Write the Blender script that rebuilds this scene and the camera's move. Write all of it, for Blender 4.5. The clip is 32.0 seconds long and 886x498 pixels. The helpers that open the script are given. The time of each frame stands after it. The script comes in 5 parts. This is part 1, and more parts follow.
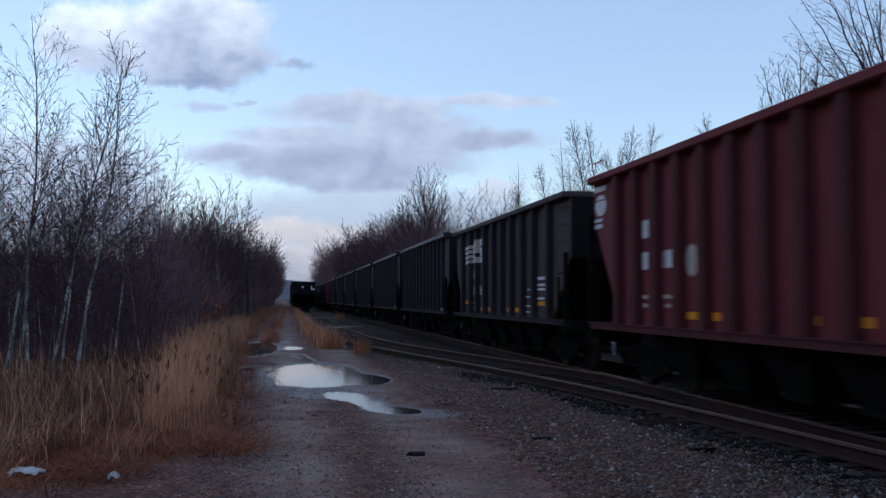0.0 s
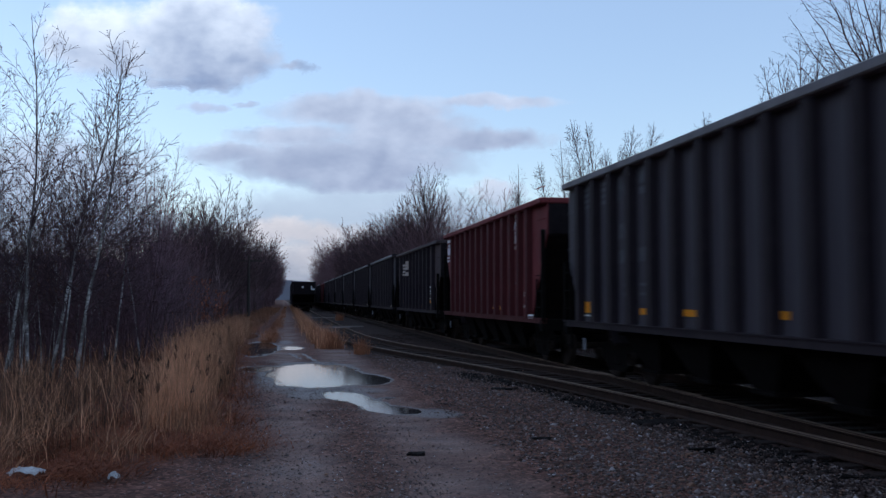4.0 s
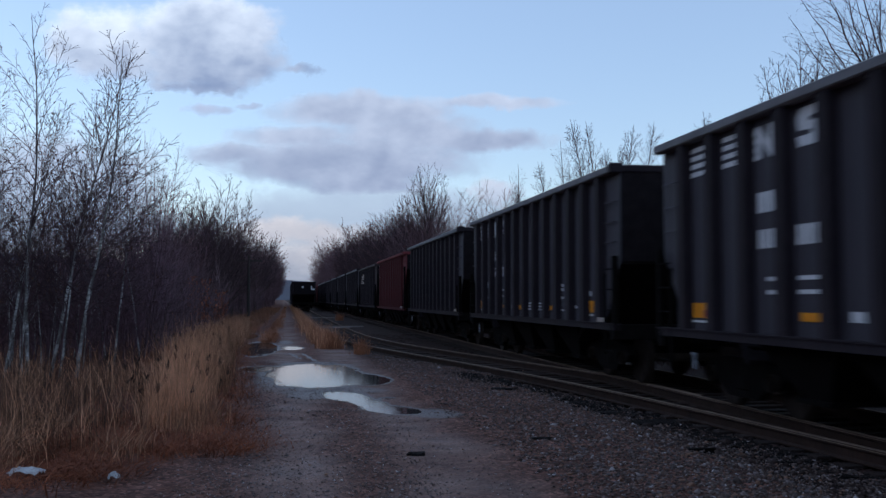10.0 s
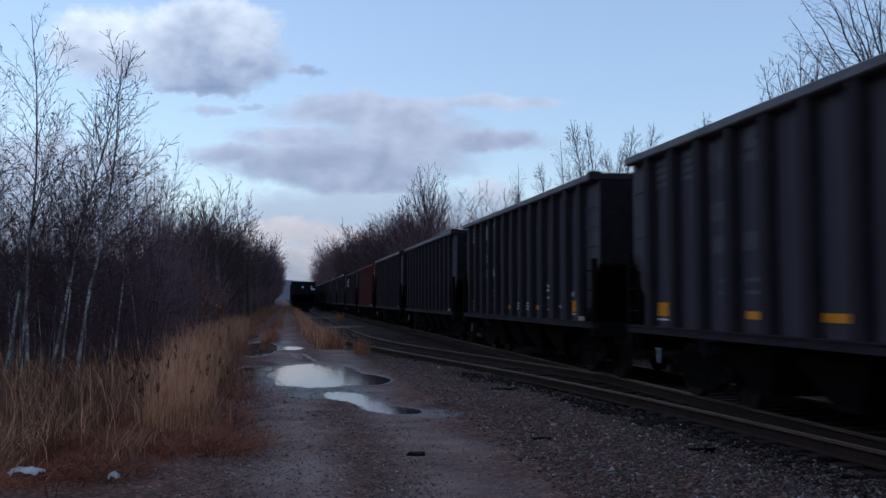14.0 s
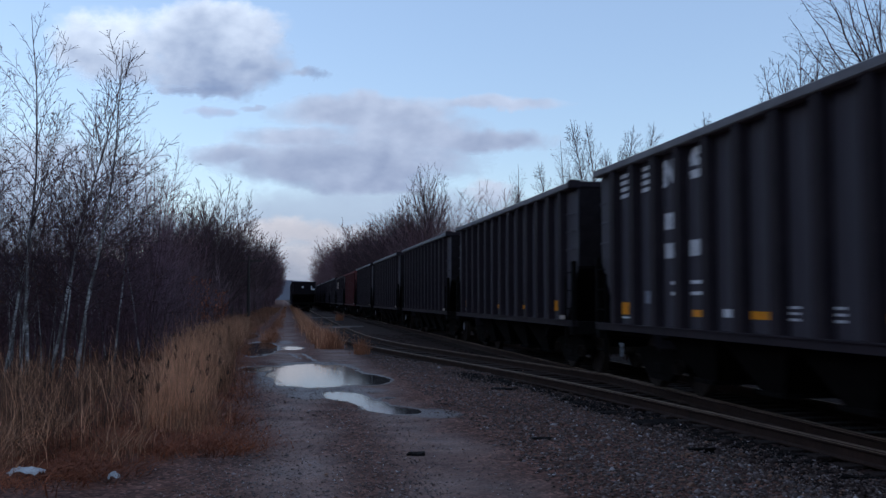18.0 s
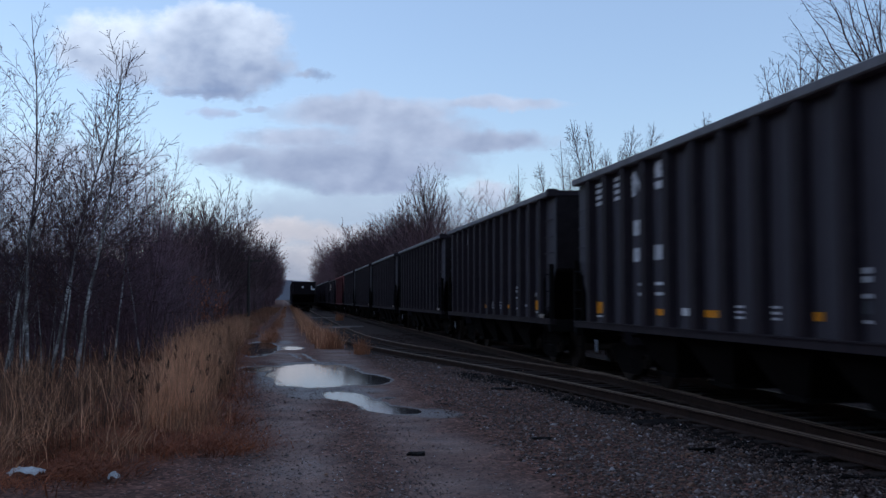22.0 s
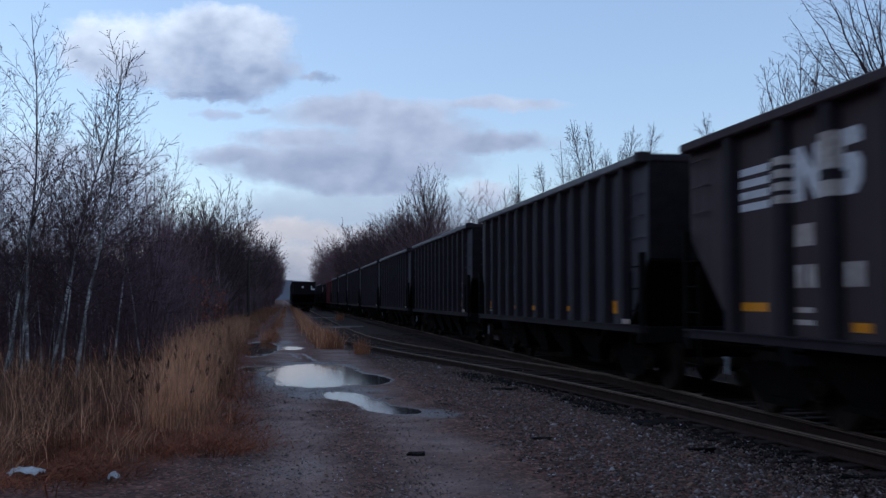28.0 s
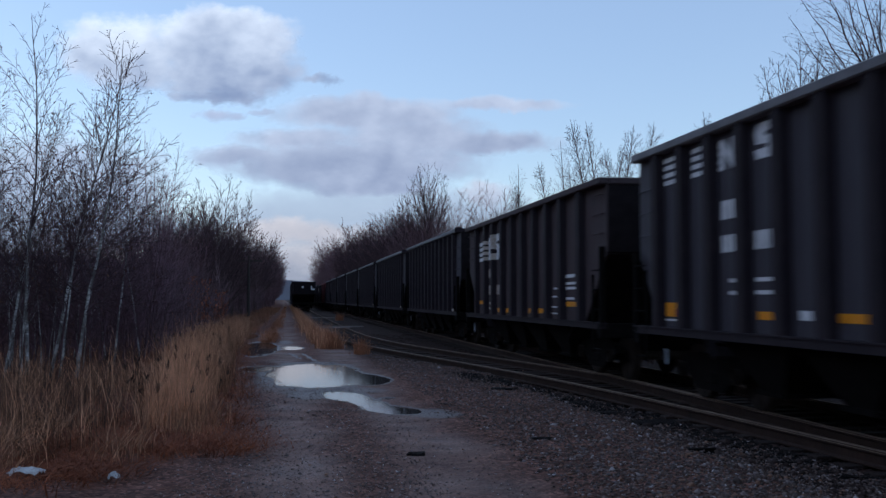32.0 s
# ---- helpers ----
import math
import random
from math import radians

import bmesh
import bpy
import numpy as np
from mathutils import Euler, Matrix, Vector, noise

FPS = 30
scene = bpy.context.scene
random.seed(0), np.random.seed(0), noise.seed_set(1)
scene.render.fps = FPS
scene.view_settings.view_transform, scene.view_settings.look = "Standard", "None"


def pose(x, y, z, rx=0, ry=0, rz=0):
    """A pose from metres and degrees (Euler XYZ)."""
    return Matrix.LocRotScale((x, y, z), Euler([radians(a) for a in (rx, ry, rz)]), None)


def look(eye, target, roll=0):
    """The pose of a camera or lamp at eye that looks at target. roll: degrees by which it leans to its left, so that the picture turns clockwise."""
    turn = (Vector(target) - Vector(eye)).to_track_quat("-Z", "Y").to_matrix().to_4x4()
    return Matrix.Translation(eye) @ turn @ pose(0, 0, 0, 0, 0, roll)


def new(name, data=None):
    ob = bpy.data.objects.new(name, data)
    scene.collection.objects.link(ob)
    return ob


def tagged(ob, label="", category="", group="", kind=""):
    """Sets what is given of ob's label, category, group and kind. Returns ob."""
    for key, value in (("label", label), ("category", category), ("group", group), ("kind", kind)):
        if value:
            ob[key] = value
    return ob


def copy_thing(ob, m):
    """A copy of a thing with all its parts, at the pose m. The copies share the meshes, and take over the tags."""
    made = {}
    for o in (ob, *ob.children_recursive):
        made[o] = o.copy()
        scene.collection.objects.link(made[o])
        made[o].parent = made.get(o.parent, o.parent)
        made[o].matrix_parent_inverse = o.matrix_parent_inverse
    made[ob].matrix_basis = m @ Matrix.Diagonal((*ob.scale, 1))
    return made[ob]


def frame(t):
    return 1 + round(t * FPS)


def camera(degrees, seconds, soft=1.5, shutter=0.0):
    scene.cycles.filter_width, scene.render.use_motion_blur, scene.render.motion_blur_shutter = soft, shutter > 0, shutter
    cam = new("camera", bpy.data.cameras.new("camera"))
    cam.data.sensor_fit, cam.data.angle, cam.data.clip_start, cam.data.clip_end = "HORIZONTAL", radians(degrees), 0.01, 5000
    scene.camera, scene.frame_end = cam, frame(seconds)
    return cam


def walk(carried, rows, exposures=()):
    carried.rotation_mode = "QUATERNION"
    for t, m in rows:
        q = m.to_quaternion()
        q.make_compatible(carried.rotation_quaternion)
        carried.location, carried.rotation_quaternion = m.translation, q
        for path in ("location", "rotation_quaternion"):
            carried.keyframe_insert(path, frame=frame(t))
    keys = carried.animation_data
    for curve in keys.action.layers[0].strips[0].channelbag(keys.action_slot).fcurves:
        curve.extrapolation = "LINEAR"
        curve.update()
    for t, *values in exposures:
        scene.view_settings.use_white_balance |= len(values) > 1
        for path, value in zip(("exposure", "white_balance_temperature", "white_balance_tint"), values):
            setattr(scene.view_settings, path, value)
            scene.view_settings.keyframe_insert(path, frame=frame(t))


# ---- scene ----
# Camera: stands still beside a gravel track, train track runs along +Y
EYE = 1.70
cam = camera(49.51, 32.0, soft=1.45, shutter=1.5)
EYE_POSE = pose(0, 0, EYE, 90 + 2.983, 0, -9.406)
walk(cam, [(0.0, EYE_POSE), (32.0, EYE_POSE)], exposures=[(0.0, 1.02, 6850, 18), (8.0, 0.91, 6790, 18), (32.0, 0.84, 6680, 18)])

# ---- world and sun: a dusk sky, the low sun blocked by the raised ridge on the left ----
SUN_EL, SUN_AZ = radians(10.0), radians(-62.0)
world = bpy.data.worlds.new("dusk")
scene.world = world
world.use_nodes = True
wn, wl = world.node_tree.nodes, world.node_tree.links
wn.clear()
sky = wn.new("ShaderNodeTexSky")
sky.sky_type, sky.sun_disc = "NISHITA", False
sky.sun_elevation, sky.sun_rotation = SUN_EL, SUN_AZ
sky.air_density, sky.dust_density, sky.ozone_density = 1.0, 0.4, 2.5
bg = wn.new("ShaderNodeBackground")
bg.inputs["Strength"].default_value = 0.15
wout = wn.new("ShaderNodeOutputWorld")
haze = wn.new("ShaderNodeMix")
haze.data_type = "RGBA"
haze.inputs[0].default_value = 0.40
haze.inputs[7].default_value = (1.56, 2.33, 3.54, 1)
wl.new(sky.outputs[0], haze.inputs[6])
wl.new(haze.outputs[2], bg.inputs["Color"])
wl.new(bg.outputs[0], wout.inputs["Surface"])
sun_data = bpy.data.lights.new("sun", "SUN")
sun_data.energy, sun_data.angle, sun_data.color = 0.5, radians(10), (1.0, 0.78, 0.6)
sun = new("sun", sun_data)
sun.matrix_world = look((0, 0, 60), (-math.sin(SUN_AZ) * math.cos(SUN_EL), -math.cos(SUN_AZ) * math.cos(SUN_EL), 60 - math.sin(SUN_EL)))


# ---- materials ----
def nodes_of(name):
    m = bpy.data.materials.new(name)
    m.use_nodes = True
    nt = m.node_tree
    return m, nt, nt.nodes["Principled BSDF"]


def tex_noise(nt, scale, detail=4.0, rough=0.6, coord="Object", stretch=(1, 1, 1)):
    tc = nt.nodes.new("ShaderNodeTexCoord")
    mp = nt.nodes.new("ShaderNodeMapping")
    mp.inputs["Scale"].default_value = stretch
    nz = nt.nodes.new("ShaderNodeTexNoise")
    nz.inputs["Scale"].default_value, nz.inputs["Detail"].default_value, nz.inputs["Roughness"].default_value = scale, detail, rough
    nt.links.new(tc.outputs[coord], mp.inputs["Vector"])
    nt.links.new(mp.outputs["Vector"], nz.inputs["Vector"])
    return nz.outputs["Fac"]


def ramp(nt, fac, stops):
    r = nt.nodes.new("ShaderNodeValToRGB")
    els = r.color_ramp.elements
    while len(els) < len(stops):
        els.new(0.5)
    for e, (p, c) in zip(els, stops):
        e.position, e.color = p, (*c, 1) if len(c) == 3 else c
    nt.links.new(fac, r.inputs["Fac"])
    return r.outputs["Color"]


def mixc(nt, fac, a, b, mode="MIX"):
    m = nt.nodes.new("ShaderNodeMix")
    m.data_type, m.blend_type = "RGBA", mode
    for key, v in ((0, fac), (6, a), (7, b)):
        if isinstance(v, (int, float)):
            m.inputs[key].default_value = v
        elif isinstance(v, tuple):
            m.inputs[key].default_value = (*v, 1)
        else:
            nt.links.new(v, m.inputs[key])
    return m.outputs[2]


def calc(nt, op, a, b=0.0, c=0.0):
    m = nt.nodes.new("ShaderNodeMath")
    m.operation = op
    for k, v in enumerate((a, b, c)):
        if isinstance(v, (int, float)):
            m.inputs[k].default_value = v
        else:
            nt.links.new(v, m.inputs[k])
    return m.outputs[0]


def bump(nt, bsdf, height, strength=0.4, dist=0.01):
    b = nt.nodes.new("ShaderNodeBump")
    b.inputs["Strength"].default_value, b.inputs["Distance"].default_value = strength, dist
    nt.links.new(height, b.inputs["Height"])
    nt.links.new(b.outputs[0], bsdf.inputs["Normal"])


def simple(name, dark, light, scale=8.0, rough=0.8, metal=0.0, stretch=(1, 1, 1), relief=0.3, dist=0.01, vary=0.0, coord="Object"):
    """Two-tone surface with coarse stains and fine grain; vary: brightness spread from piece to piece."""
    m, nt, bsdf = nodes_of(name)
    coarse = tex_noise(nt, scale, 5, 0.65, coord, stretch)
    fine = tex_noise(nt, scale * 9, 3, 0.6, coord, stretch)
    f = calc(nt, "ADD", calc(nt, "MULTIPLY", coarse, 0.7), calc(nt, "MULTIPLY", fine, 0.3))
    col = ramp(nt, f, [(0.32, dark), (0.68, light)])
    if vary:
        oi = nt.nodes.new("ShaderNodeObjectInfo")
        geo = nt.nodes.new("ShaderNodeNewGeometry")
        r = calc(nt, "FRACT", calc(nt, "ADD", oi.outputs["Random"], geo.outputs["Random Per Island"]))
        k = calc(nt, "MULTIPLY_ADD", r, 2 * vary, 1 - vary)
        cmb = nt.nodes.new("ShaderNodeCombineColor")
        for i in range(3):
            nt.links.new(k, cmb.inputs[i])
        col = mixc(nt, 1.0, col, cmb.outputs[0], "MULTIPLY")
    nt.links.new(col, bsdf.inputs["Base Color"])
    bsdf.inputs["Roughness"].default_value, bsdf.inputs["Metallic"].default_value = rough, metal
    bsdf.inputs["Specular IOR Level"].default_value = 0.2
    if relief:
        bump(nt, bsdf, fine, relief, dist)
    return m


def pebbles(name, pale=1.0):
    """Loose stones of mixed rock: sooty, brown, rusty, grey and a few pale ones."""
    m, nt, bsdf = nodes_of(name)
    geo = nt.nodes.new("ShaderNodeNewGeometry")
    rock = nt.nodes.new("ShaderNodeValToRGB")
    rock.color_ramp.interpolation = "CONSTANT"
    kinds = [(0.0, (0.064, 0.043, 0.037)), (0.24, (0.098, 0.062, 0.051)), (0.44, (0.150, 0.098, 0.083)), (0.62, (0.118, 0.090, 0.088)), (0.76, (0.210, 0.107, 0.070)), (0.86, (0.220, 0.166, 0.154)), (0.972, (0.36, 0.31, 0.30))]
    for k, (p, c) in enumerate(kinds):
        e = rock.color_ramp.elements[k] if k < 2 else rock.color_ramp.elements.new(p)
        e.position, e.color = p, (*(v * pale + (pale - 1) * 0.05 for v in c), 1)
    nt.links.new(geo.outputs["Random Per Island"], rock.inputs["Fac"])
    grain = tex_noise(nt, 120.0, 3, 0.6)
    col = mixc(nt, 1.0, rock.outputs["Color"], ramp(nt, grain, [(0.3, (0.7, 0.7, 0.7)), (0.7, (1.25, 1.25, 1.25))]), "MULTIPLY")
    nt.links.new(col, bsdf.inputs["Base Color"])
    bsdf.inputs["Roughness"].default_value = 0.8
    bsdf.inputs["Specular IOR Level"].default_value = 0.2
    return m


def car_paint(name, base, dirt, rust, gloss=0.10):
    """Worn freight-car paint: dull coat, dirt streaks that run down, rust freckles."""
    m, nt, bsdf = nodes_of(name)
    blot = tex_noise(nt, 1.1, 5, 0.65)
    streak = tex_noise(nt, 6.0, 4, 0.6, "Object", (1, 1, 0.08))
    grain = tex_noise(nt, 70.0, 3, 0.6)
    col = mixc(nt, calc(nt, "MULTIPLY", ramp(nt, streak, [(0.45, (0, 0, 0)), (0.75, (1, 1, 1))]), 0.55), base, dirt)
    col = mixc(nt, ramp(nt, blot, [(0.5, (0, 0, 0)), (0.8, (0.7, 0.7, 0.7))]), col, dirt)
    spots = tex_noise(nt, 14.0, 6, 0.75)
    col = mixc(nt, ramp(nt, spots, [(0.62, (0, 0, 0)), (0.72, (0.8, 0.8, 0.8))]), col, rust)
    nt.links.new(col, bsdf.inputs["Base Color"])
    nt.links.new(calc(nt, "MULTIPLY_ADD", blot, 0.34, 0.52), bsdf.inputs["Roughness"])
    bsdf.inputs["Specular IOR Level"].default_value = gloss
    bump(nt, bsdf, calc(nt, "ADD", blot, calc(nt, "MULTIPLY", grain, 0.25)), 0.35, 0.02)
    return m


M_BLACK = car_paint("black_car_paint", (0.0425, 0.0350, 0.0440), (0.062, 0.049, 0.057), (0.046, 0.027, 0.022), 0.30)
M_BROWN = car_paint("brown_black_car_paint", (0.062, 0.042, 0.044), (0.088, 0.059, 0.059), (0.095, 0.044, 0.032))
# darker copies of the car paint: shade on posts and sills put into colour
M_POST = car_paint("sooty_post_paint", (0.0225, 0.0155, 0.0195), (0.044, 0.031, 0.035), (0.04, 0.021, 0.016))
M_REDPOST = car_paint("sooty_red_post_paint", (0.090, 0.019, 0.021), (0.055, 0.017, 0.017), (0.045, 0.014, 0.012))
M_RED = car_paint("oxide_red_car_paint", (0.185, 0.036, 0.039), (0.105, 0.024, 0.025), (0.075, 0.022, 0.018))
# rim paler than the car body: reflected sky put into the colour
M_CHORD = simple("grey_steel_rim", (0.10, 0.092, 0.095), (0.20, 0.185, 0.19), 2.0, 0.6)
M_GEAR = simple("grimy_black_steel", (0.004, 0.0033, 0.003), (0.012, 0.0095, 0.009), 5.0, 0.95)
M_WHEEL = simple("grimy_wheel_steel", (0.020, 0.014, 0.012), (0.055, 0.041, 0.036), 6.0, 0.7, 0.2)
M_ENDSHADE = simple("matt_coal_dust", (0.010, 0.0078, 0.0086), (0.024, 0.018, 0.019), 4.0, 0.95)
M_YELLOW = simple("yellow_reflective_tape", (0.72, 0.225, 0.012), (0.90, 0.32, 0.02), 12.0, 0.45)
M_WHITE = simple("worn_white_stencil_paint", (0.52, 0.50, 0.50), (0.84, 0.81, 0.80), 9.0, 0.6)
M_FADED = simple("faded_grey_stencil_paint", (0.045, 0.047, 0.055), (0.12, 0.12, 0.13), 9.0, 0.65)
M_CHALK = simple("smeared_pale_paint", (0.10, 0.105, 0.125), (0.40, 0.41, 0.45), 14.0, 0.7)
M_PINK = simple("rust_stained_white_paint", (0.30, 0.20, 0.15), (0.62, 0.55, 0.50), 6.0, 0.6)
M_REDTAPE = simple("red_reflective_tape", (0.35, 0.03, 0.03), (0.5, 0.06, 0.05), 12.0, 0.5)
M_RAIL = simple("rusty_rail_steel", (0.016, 0.0074, 0.0050), (0.044, 0.0205, 0.0140), 3.0, 0.9, 0.0)
M_RAILTOP = simple("bronze_worn_rail_head", (0.115, 0.070, 0.048), (0.215, 0.140, 0.098), 3.0, 0.75, 0.0)
M_TIE = simple("weathered_creosote_timber", (0.012, 0.0066, 0.0053), (0.040, 0.0215, 0.0165), 3.0, 0.85, 0.0, (6, 1, 6), 0.6, 0.01, 0.35)
M_TIMBER = simple("bleached_timber", (0.15, 0.12, 0.11), (0.30, 0.245, 0.23), 3.0, 0.8, 0.0, (1, 6, 6), 0.6, 0.01)
M_COAL = simple("black_coal_and_cinders", (0.009, 0.0068, 0.0065), (0.026, 0.020, 0.0185), 9.0, 0.6, 0.0, (1, 1, 1), 0.8, 0.03)
M_STONE = pebbles("mixed_ballast_stone", 1.12)
M_GRIT = pebbles("pale_road_grit", 1.45)
for m in (M_COAL, M_GEAR, M_ENDSHADE, M_WHEEL):
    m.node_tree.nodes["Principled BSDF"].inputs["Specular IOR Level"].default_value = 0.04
M_CINDER = simple("sooty_ballast_stone", (0.014, 0.0078, 0.0066), (0.066, 0.036, 0.029), 20.0, 0.85, 0.0, (1, 1, 1), 0.4, 0.005, 0.6)
M_BARK = simple("dark_bark", (0.036, 0.023, 0.022), (0.100, 0.064, 0.060), 5.0, 0.9, 0.0, (1, 1, 0.3), 0.6, 0.02)
M_TWIG = simple("purple_brown_twigs", (0.036, 0.0195, 0.023), (0.092, 0.050, 0.055), 2.0, 0.85, relief=0)
M_BRUSH = simple("thicket_stems", (0.074, 0.044, 0.047), (0.215, 0.130, 0.137), 1.5, 0.9, relief=0, vary=0.5)
# russet twigs made paler than the near ones: haze put into the colour
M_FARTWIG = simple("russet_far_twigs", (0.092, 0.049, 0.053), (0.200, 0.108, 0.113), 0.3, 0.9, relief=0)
M_SAPLING = simple("reddish_sapling_bark", (0.075, 0.039, 0.047), (0.180, 0.094, 0.108), 2.0, 0.85, relief=0, vary=0.4)
M_LEAF = simple("clinging_dry_leaves", (0.06, 0.028, 0.018), (0.14, 0.06, 0.03), 3.0, 0.85, relief=0, vary=0.4)
M_REED = simple("dry_tan_reed_grass", (0.447, 0.190, 0.099), (0.811, 0.404, 0.231), 1.2, 0.8, relief=0, vary=0.6)
M_STRAW = simple("dull_straw_grass", (0.085, 0.038, 0.023), (0.34, 0.165, 0.092), 0.9, 0.85, relief=0, vary=0.55)
M_STALK = simple("dark_weed_stalks", (0.035, 0.02, 0.015), (0.09, 0.05, 0.035), 1.5, 0.9, relief=0, vary=0.4)
M_RUSSET = simple("russet_dead_grass", (0.145, 0.040, 0.020), (0.385, 0.115, 0.052), 1.5, 0.85, relief=0, vary=0.4)
M_TUFT = simple("orange_tan_dead_grass", (0.22, 0.075, 0.038), (0.50, 0.205, 0.105), 1.5, 0.85, relief=0, vary=0.4)
M_LITTER = simple("dirty_white_plastic", (0.34, 0.33, 0.315), (0.60, 0.58, 0.56), 12.0, 0.5)
M_POLE = simple("grey_pole_timber", (0.035, 0.028, 0.025), (0.07, 0.058, 0.05), 4.0, 0.9, 0.0, (1, 1, 0.1))
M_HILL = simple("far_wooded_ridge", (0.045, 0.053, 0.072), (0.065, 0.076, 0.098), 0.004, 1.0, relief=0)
# haze put into the ridge itself: bluish base colour and a faint glow
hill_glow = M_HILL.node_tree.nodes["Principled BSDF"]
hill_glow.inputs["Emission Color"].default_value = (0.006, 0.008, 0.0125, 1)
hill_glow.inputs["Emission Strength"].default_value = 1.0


def birch_bark():
    """Papery white bark in broken patches; the young upper stem is still brown."""
    m, nt, bsdf = nodes_of("birch_bark")
    tc = nt.nodes.new("ShaderNodeTexCoord")
    sep = nt.nodes.new("ShaderNodeSeparateXYZ")
    nt.links.new(tc.outputs["Object"], sep.inputs[0])
    rings = tex_noise(nt, 9.0, 4, 0.7, "Object", (1, 1, 3.5))
    big = tex_noise(nt, 2.6, 4, 0.65)
    col = ramp(nt, rings, [(0.36, (0.06, 0.048, 0.045)), (0.46, (0.33, 0.295, 0.275)), (0.70, (0.74, 0.68, 0.64))])
    col = mixc(nt, ramp(nt, big, [(0.40, (0, 0, 0)), (0.55, (0.9, 0.9, 0.9))]), col, (0.075, 0.055, 0.05))
    young = nt.nodes.new("ShaderNodeMapRange")
    for k, v in ((1, 2.2), (2, 3.8), (3, 0.0), (4, 0.85)):
        young.inputs[k].default_value = v
    nt.links.new(calc(nt, "ADD", sep.outputs[2], calc(nt, "MULTIPLY", big, 0.8)), young.inputs[0])
    col = mixc(nt, young.outputs[0], col, (0.060, 0.036, 0.036))
    nt.links.new(col, bsdf.inputs["Base Color"])
    bsdf.inputs["Roughness"].default_value = 0.7
    bump(nt, bsdf, rings, 0.4, 0.01)
    return m


M_BIRCH = birch_bark()


def water():
    m, nt, bsdf = nodes_of("puddle_water")
    bsdf.inputs["Base Color"].default_value = (0.022, 0.020, 0.018, 1)
    bsdf.inputs["Roughness"].default_value = 0.06
    bsdf.inputs["IOR"].default_value = 1.33
    bump(nt, bsdf, tex_noise(nt, 5.0, 2), 0.02, 0.004)
    return m


M_WATER = water()


def ground_material():
    """Gravel: worn grey wheel tracks, loose ballast, damp and leaf-strewn soil, by place on the plan."""
    m, nt, bsdf = nodes_of("gravel_ground")
    tc = nt.nodes.new("ShaderNodeTexCoord")
    sep = nt.nodes.new("ShaderNodeSeparateXYZ")
    nt.links.new(tc.outputs["Object"], sep.inputs[0])
    x, y = sep.outputs[0], sep.outputs[1]
    wob = tex_noise(nt, 0.35, 4, 0.6)
    xw = calc(nt, "ADD", x, calc(nt, "MULTIPLY", calc(nt, "SUBTRACT", wob, 0.5), 1.6))
    vo = nt.nodes.new("ShaderNodeTexVoronoi")
    vo.inputs["Scale"].default_value = 26.0
    nt.links.new(tc.outputs["Object"], vo.inputs["Vector"])
    stone = ramp(nt, vo.outputs["Color"], [(0.0, (0.036, 0.022, 0.018)), (0.55, (0.098, 0.065, 0.053)), (1.0, (0.26, 0.174, 0.138))])
    fine = tex_noise(nt, 60, 4, 0.7)
    track = ramp(nt, fine, [(0.3, (0.098, 0.085, 0.075)), (0.7, (0.258, 0.230, 0.205))])
    big = tex_noise(nt, 0.8, 5, 0.65)

    def band(centre, half, soft):
        d = calc(nt, "ABSOLUTE", calc(nt, "SUBTRACT", xw, centre))
        mr = nt.nodes.new("ShaderNodeMapRange")
        mr.interpolation_type = "SMOOTHSTEP"
        for k, v in ((1, half + soft), (2, half - soft), (3, 0.0), (4, 1.0)):
            mr.inputs[k].default_value = v
        nt.links.new(d, mr.inputs[0])
        return mr.outputs[0]
    lane = calc(nt, "MAXIMUM", band(0.15, 0.42, 0.3), band(1.62, 0.48, 0.35))
    lane = calc(nt, "MULTIPLY", lane, ramp(nt, big, [(0.3, (0.35, 0.35, 0.35)), (0.6, (1, 1, 1))]))
    col = mixc(nt, lane, stone, track)
    # leaf litter on the verge and between the lanes
    litter = calc(nt, "MULTIPLY", ramp(nt, tex_noise(nt, 2.2, 6, 0.75), [(0.55, (0, 0, 0)), (0.66, (1, 1, 1))]), calc(nt, "MAXIMUM", band(-2.0, 1.3, 0.6), calc(nt, "MULTIPLY", band(3.0, 1.2, 0.8), 0.45)))
    col = mixc(nt, litter, col, (0.10, 0.05, 0.03))
    # cinders and oil on the track bed, widened to paint shade under the cars
    spread = nt.nodes.new("ShaderNodeMapRange")
    for k, v in ((1, 21.0), (2, 31.0), (3, 0.0), (4, 1.0)):
        spread.inputs[k].default_value = v
    nt.links.new(y, spread.inputs[0])
    cind = calc(nt, "MULTIPLY", calc(nt, "MAXIMUM", band(8.9, 4.2, 0.5), calc(nt, "MULTIPLY", band(4.9, 2.7, 0.5), spread.outputs[0])), ramp(nt, big, [(0.25, (0.82, 0.82, 0.82)), (0.6, (1, 1, 1))]))
    col = mixc(nt, calc(nt, "MULTIPLY", cind, 0.96), col, (0.014, 0.0092, 0.0082))
    # soil beyond the verge
    soil = nt.nodes.new("ShaderNodeMapRange")
    for k, v in ((1, -2.2), (2, -3.4), (3, 0.0), (4, 1.0)):
        soil.inputs[k].default_value = v
    nt.links.new(xw, soil.inputs[0])
    soil2 = nt.nodes.new("ShaderNodeMapRange")
    for k, v in ((1, 12.5), (2, 14.5), (3, 0.0), (4, 1.0)):
        soil2.inputs[k].default_value = v
    nt.links.new(xw, soil2.inputs[0])
    left = nt.nodes.new("ShaderNodeMapRange")
    for k, v in ((1, -0.7), (2, -1.5), (3, 0.0), (4, 0.75)):
        left.inputs[k].default_value = v
    nt.links.new(xw, left.inputs[0])
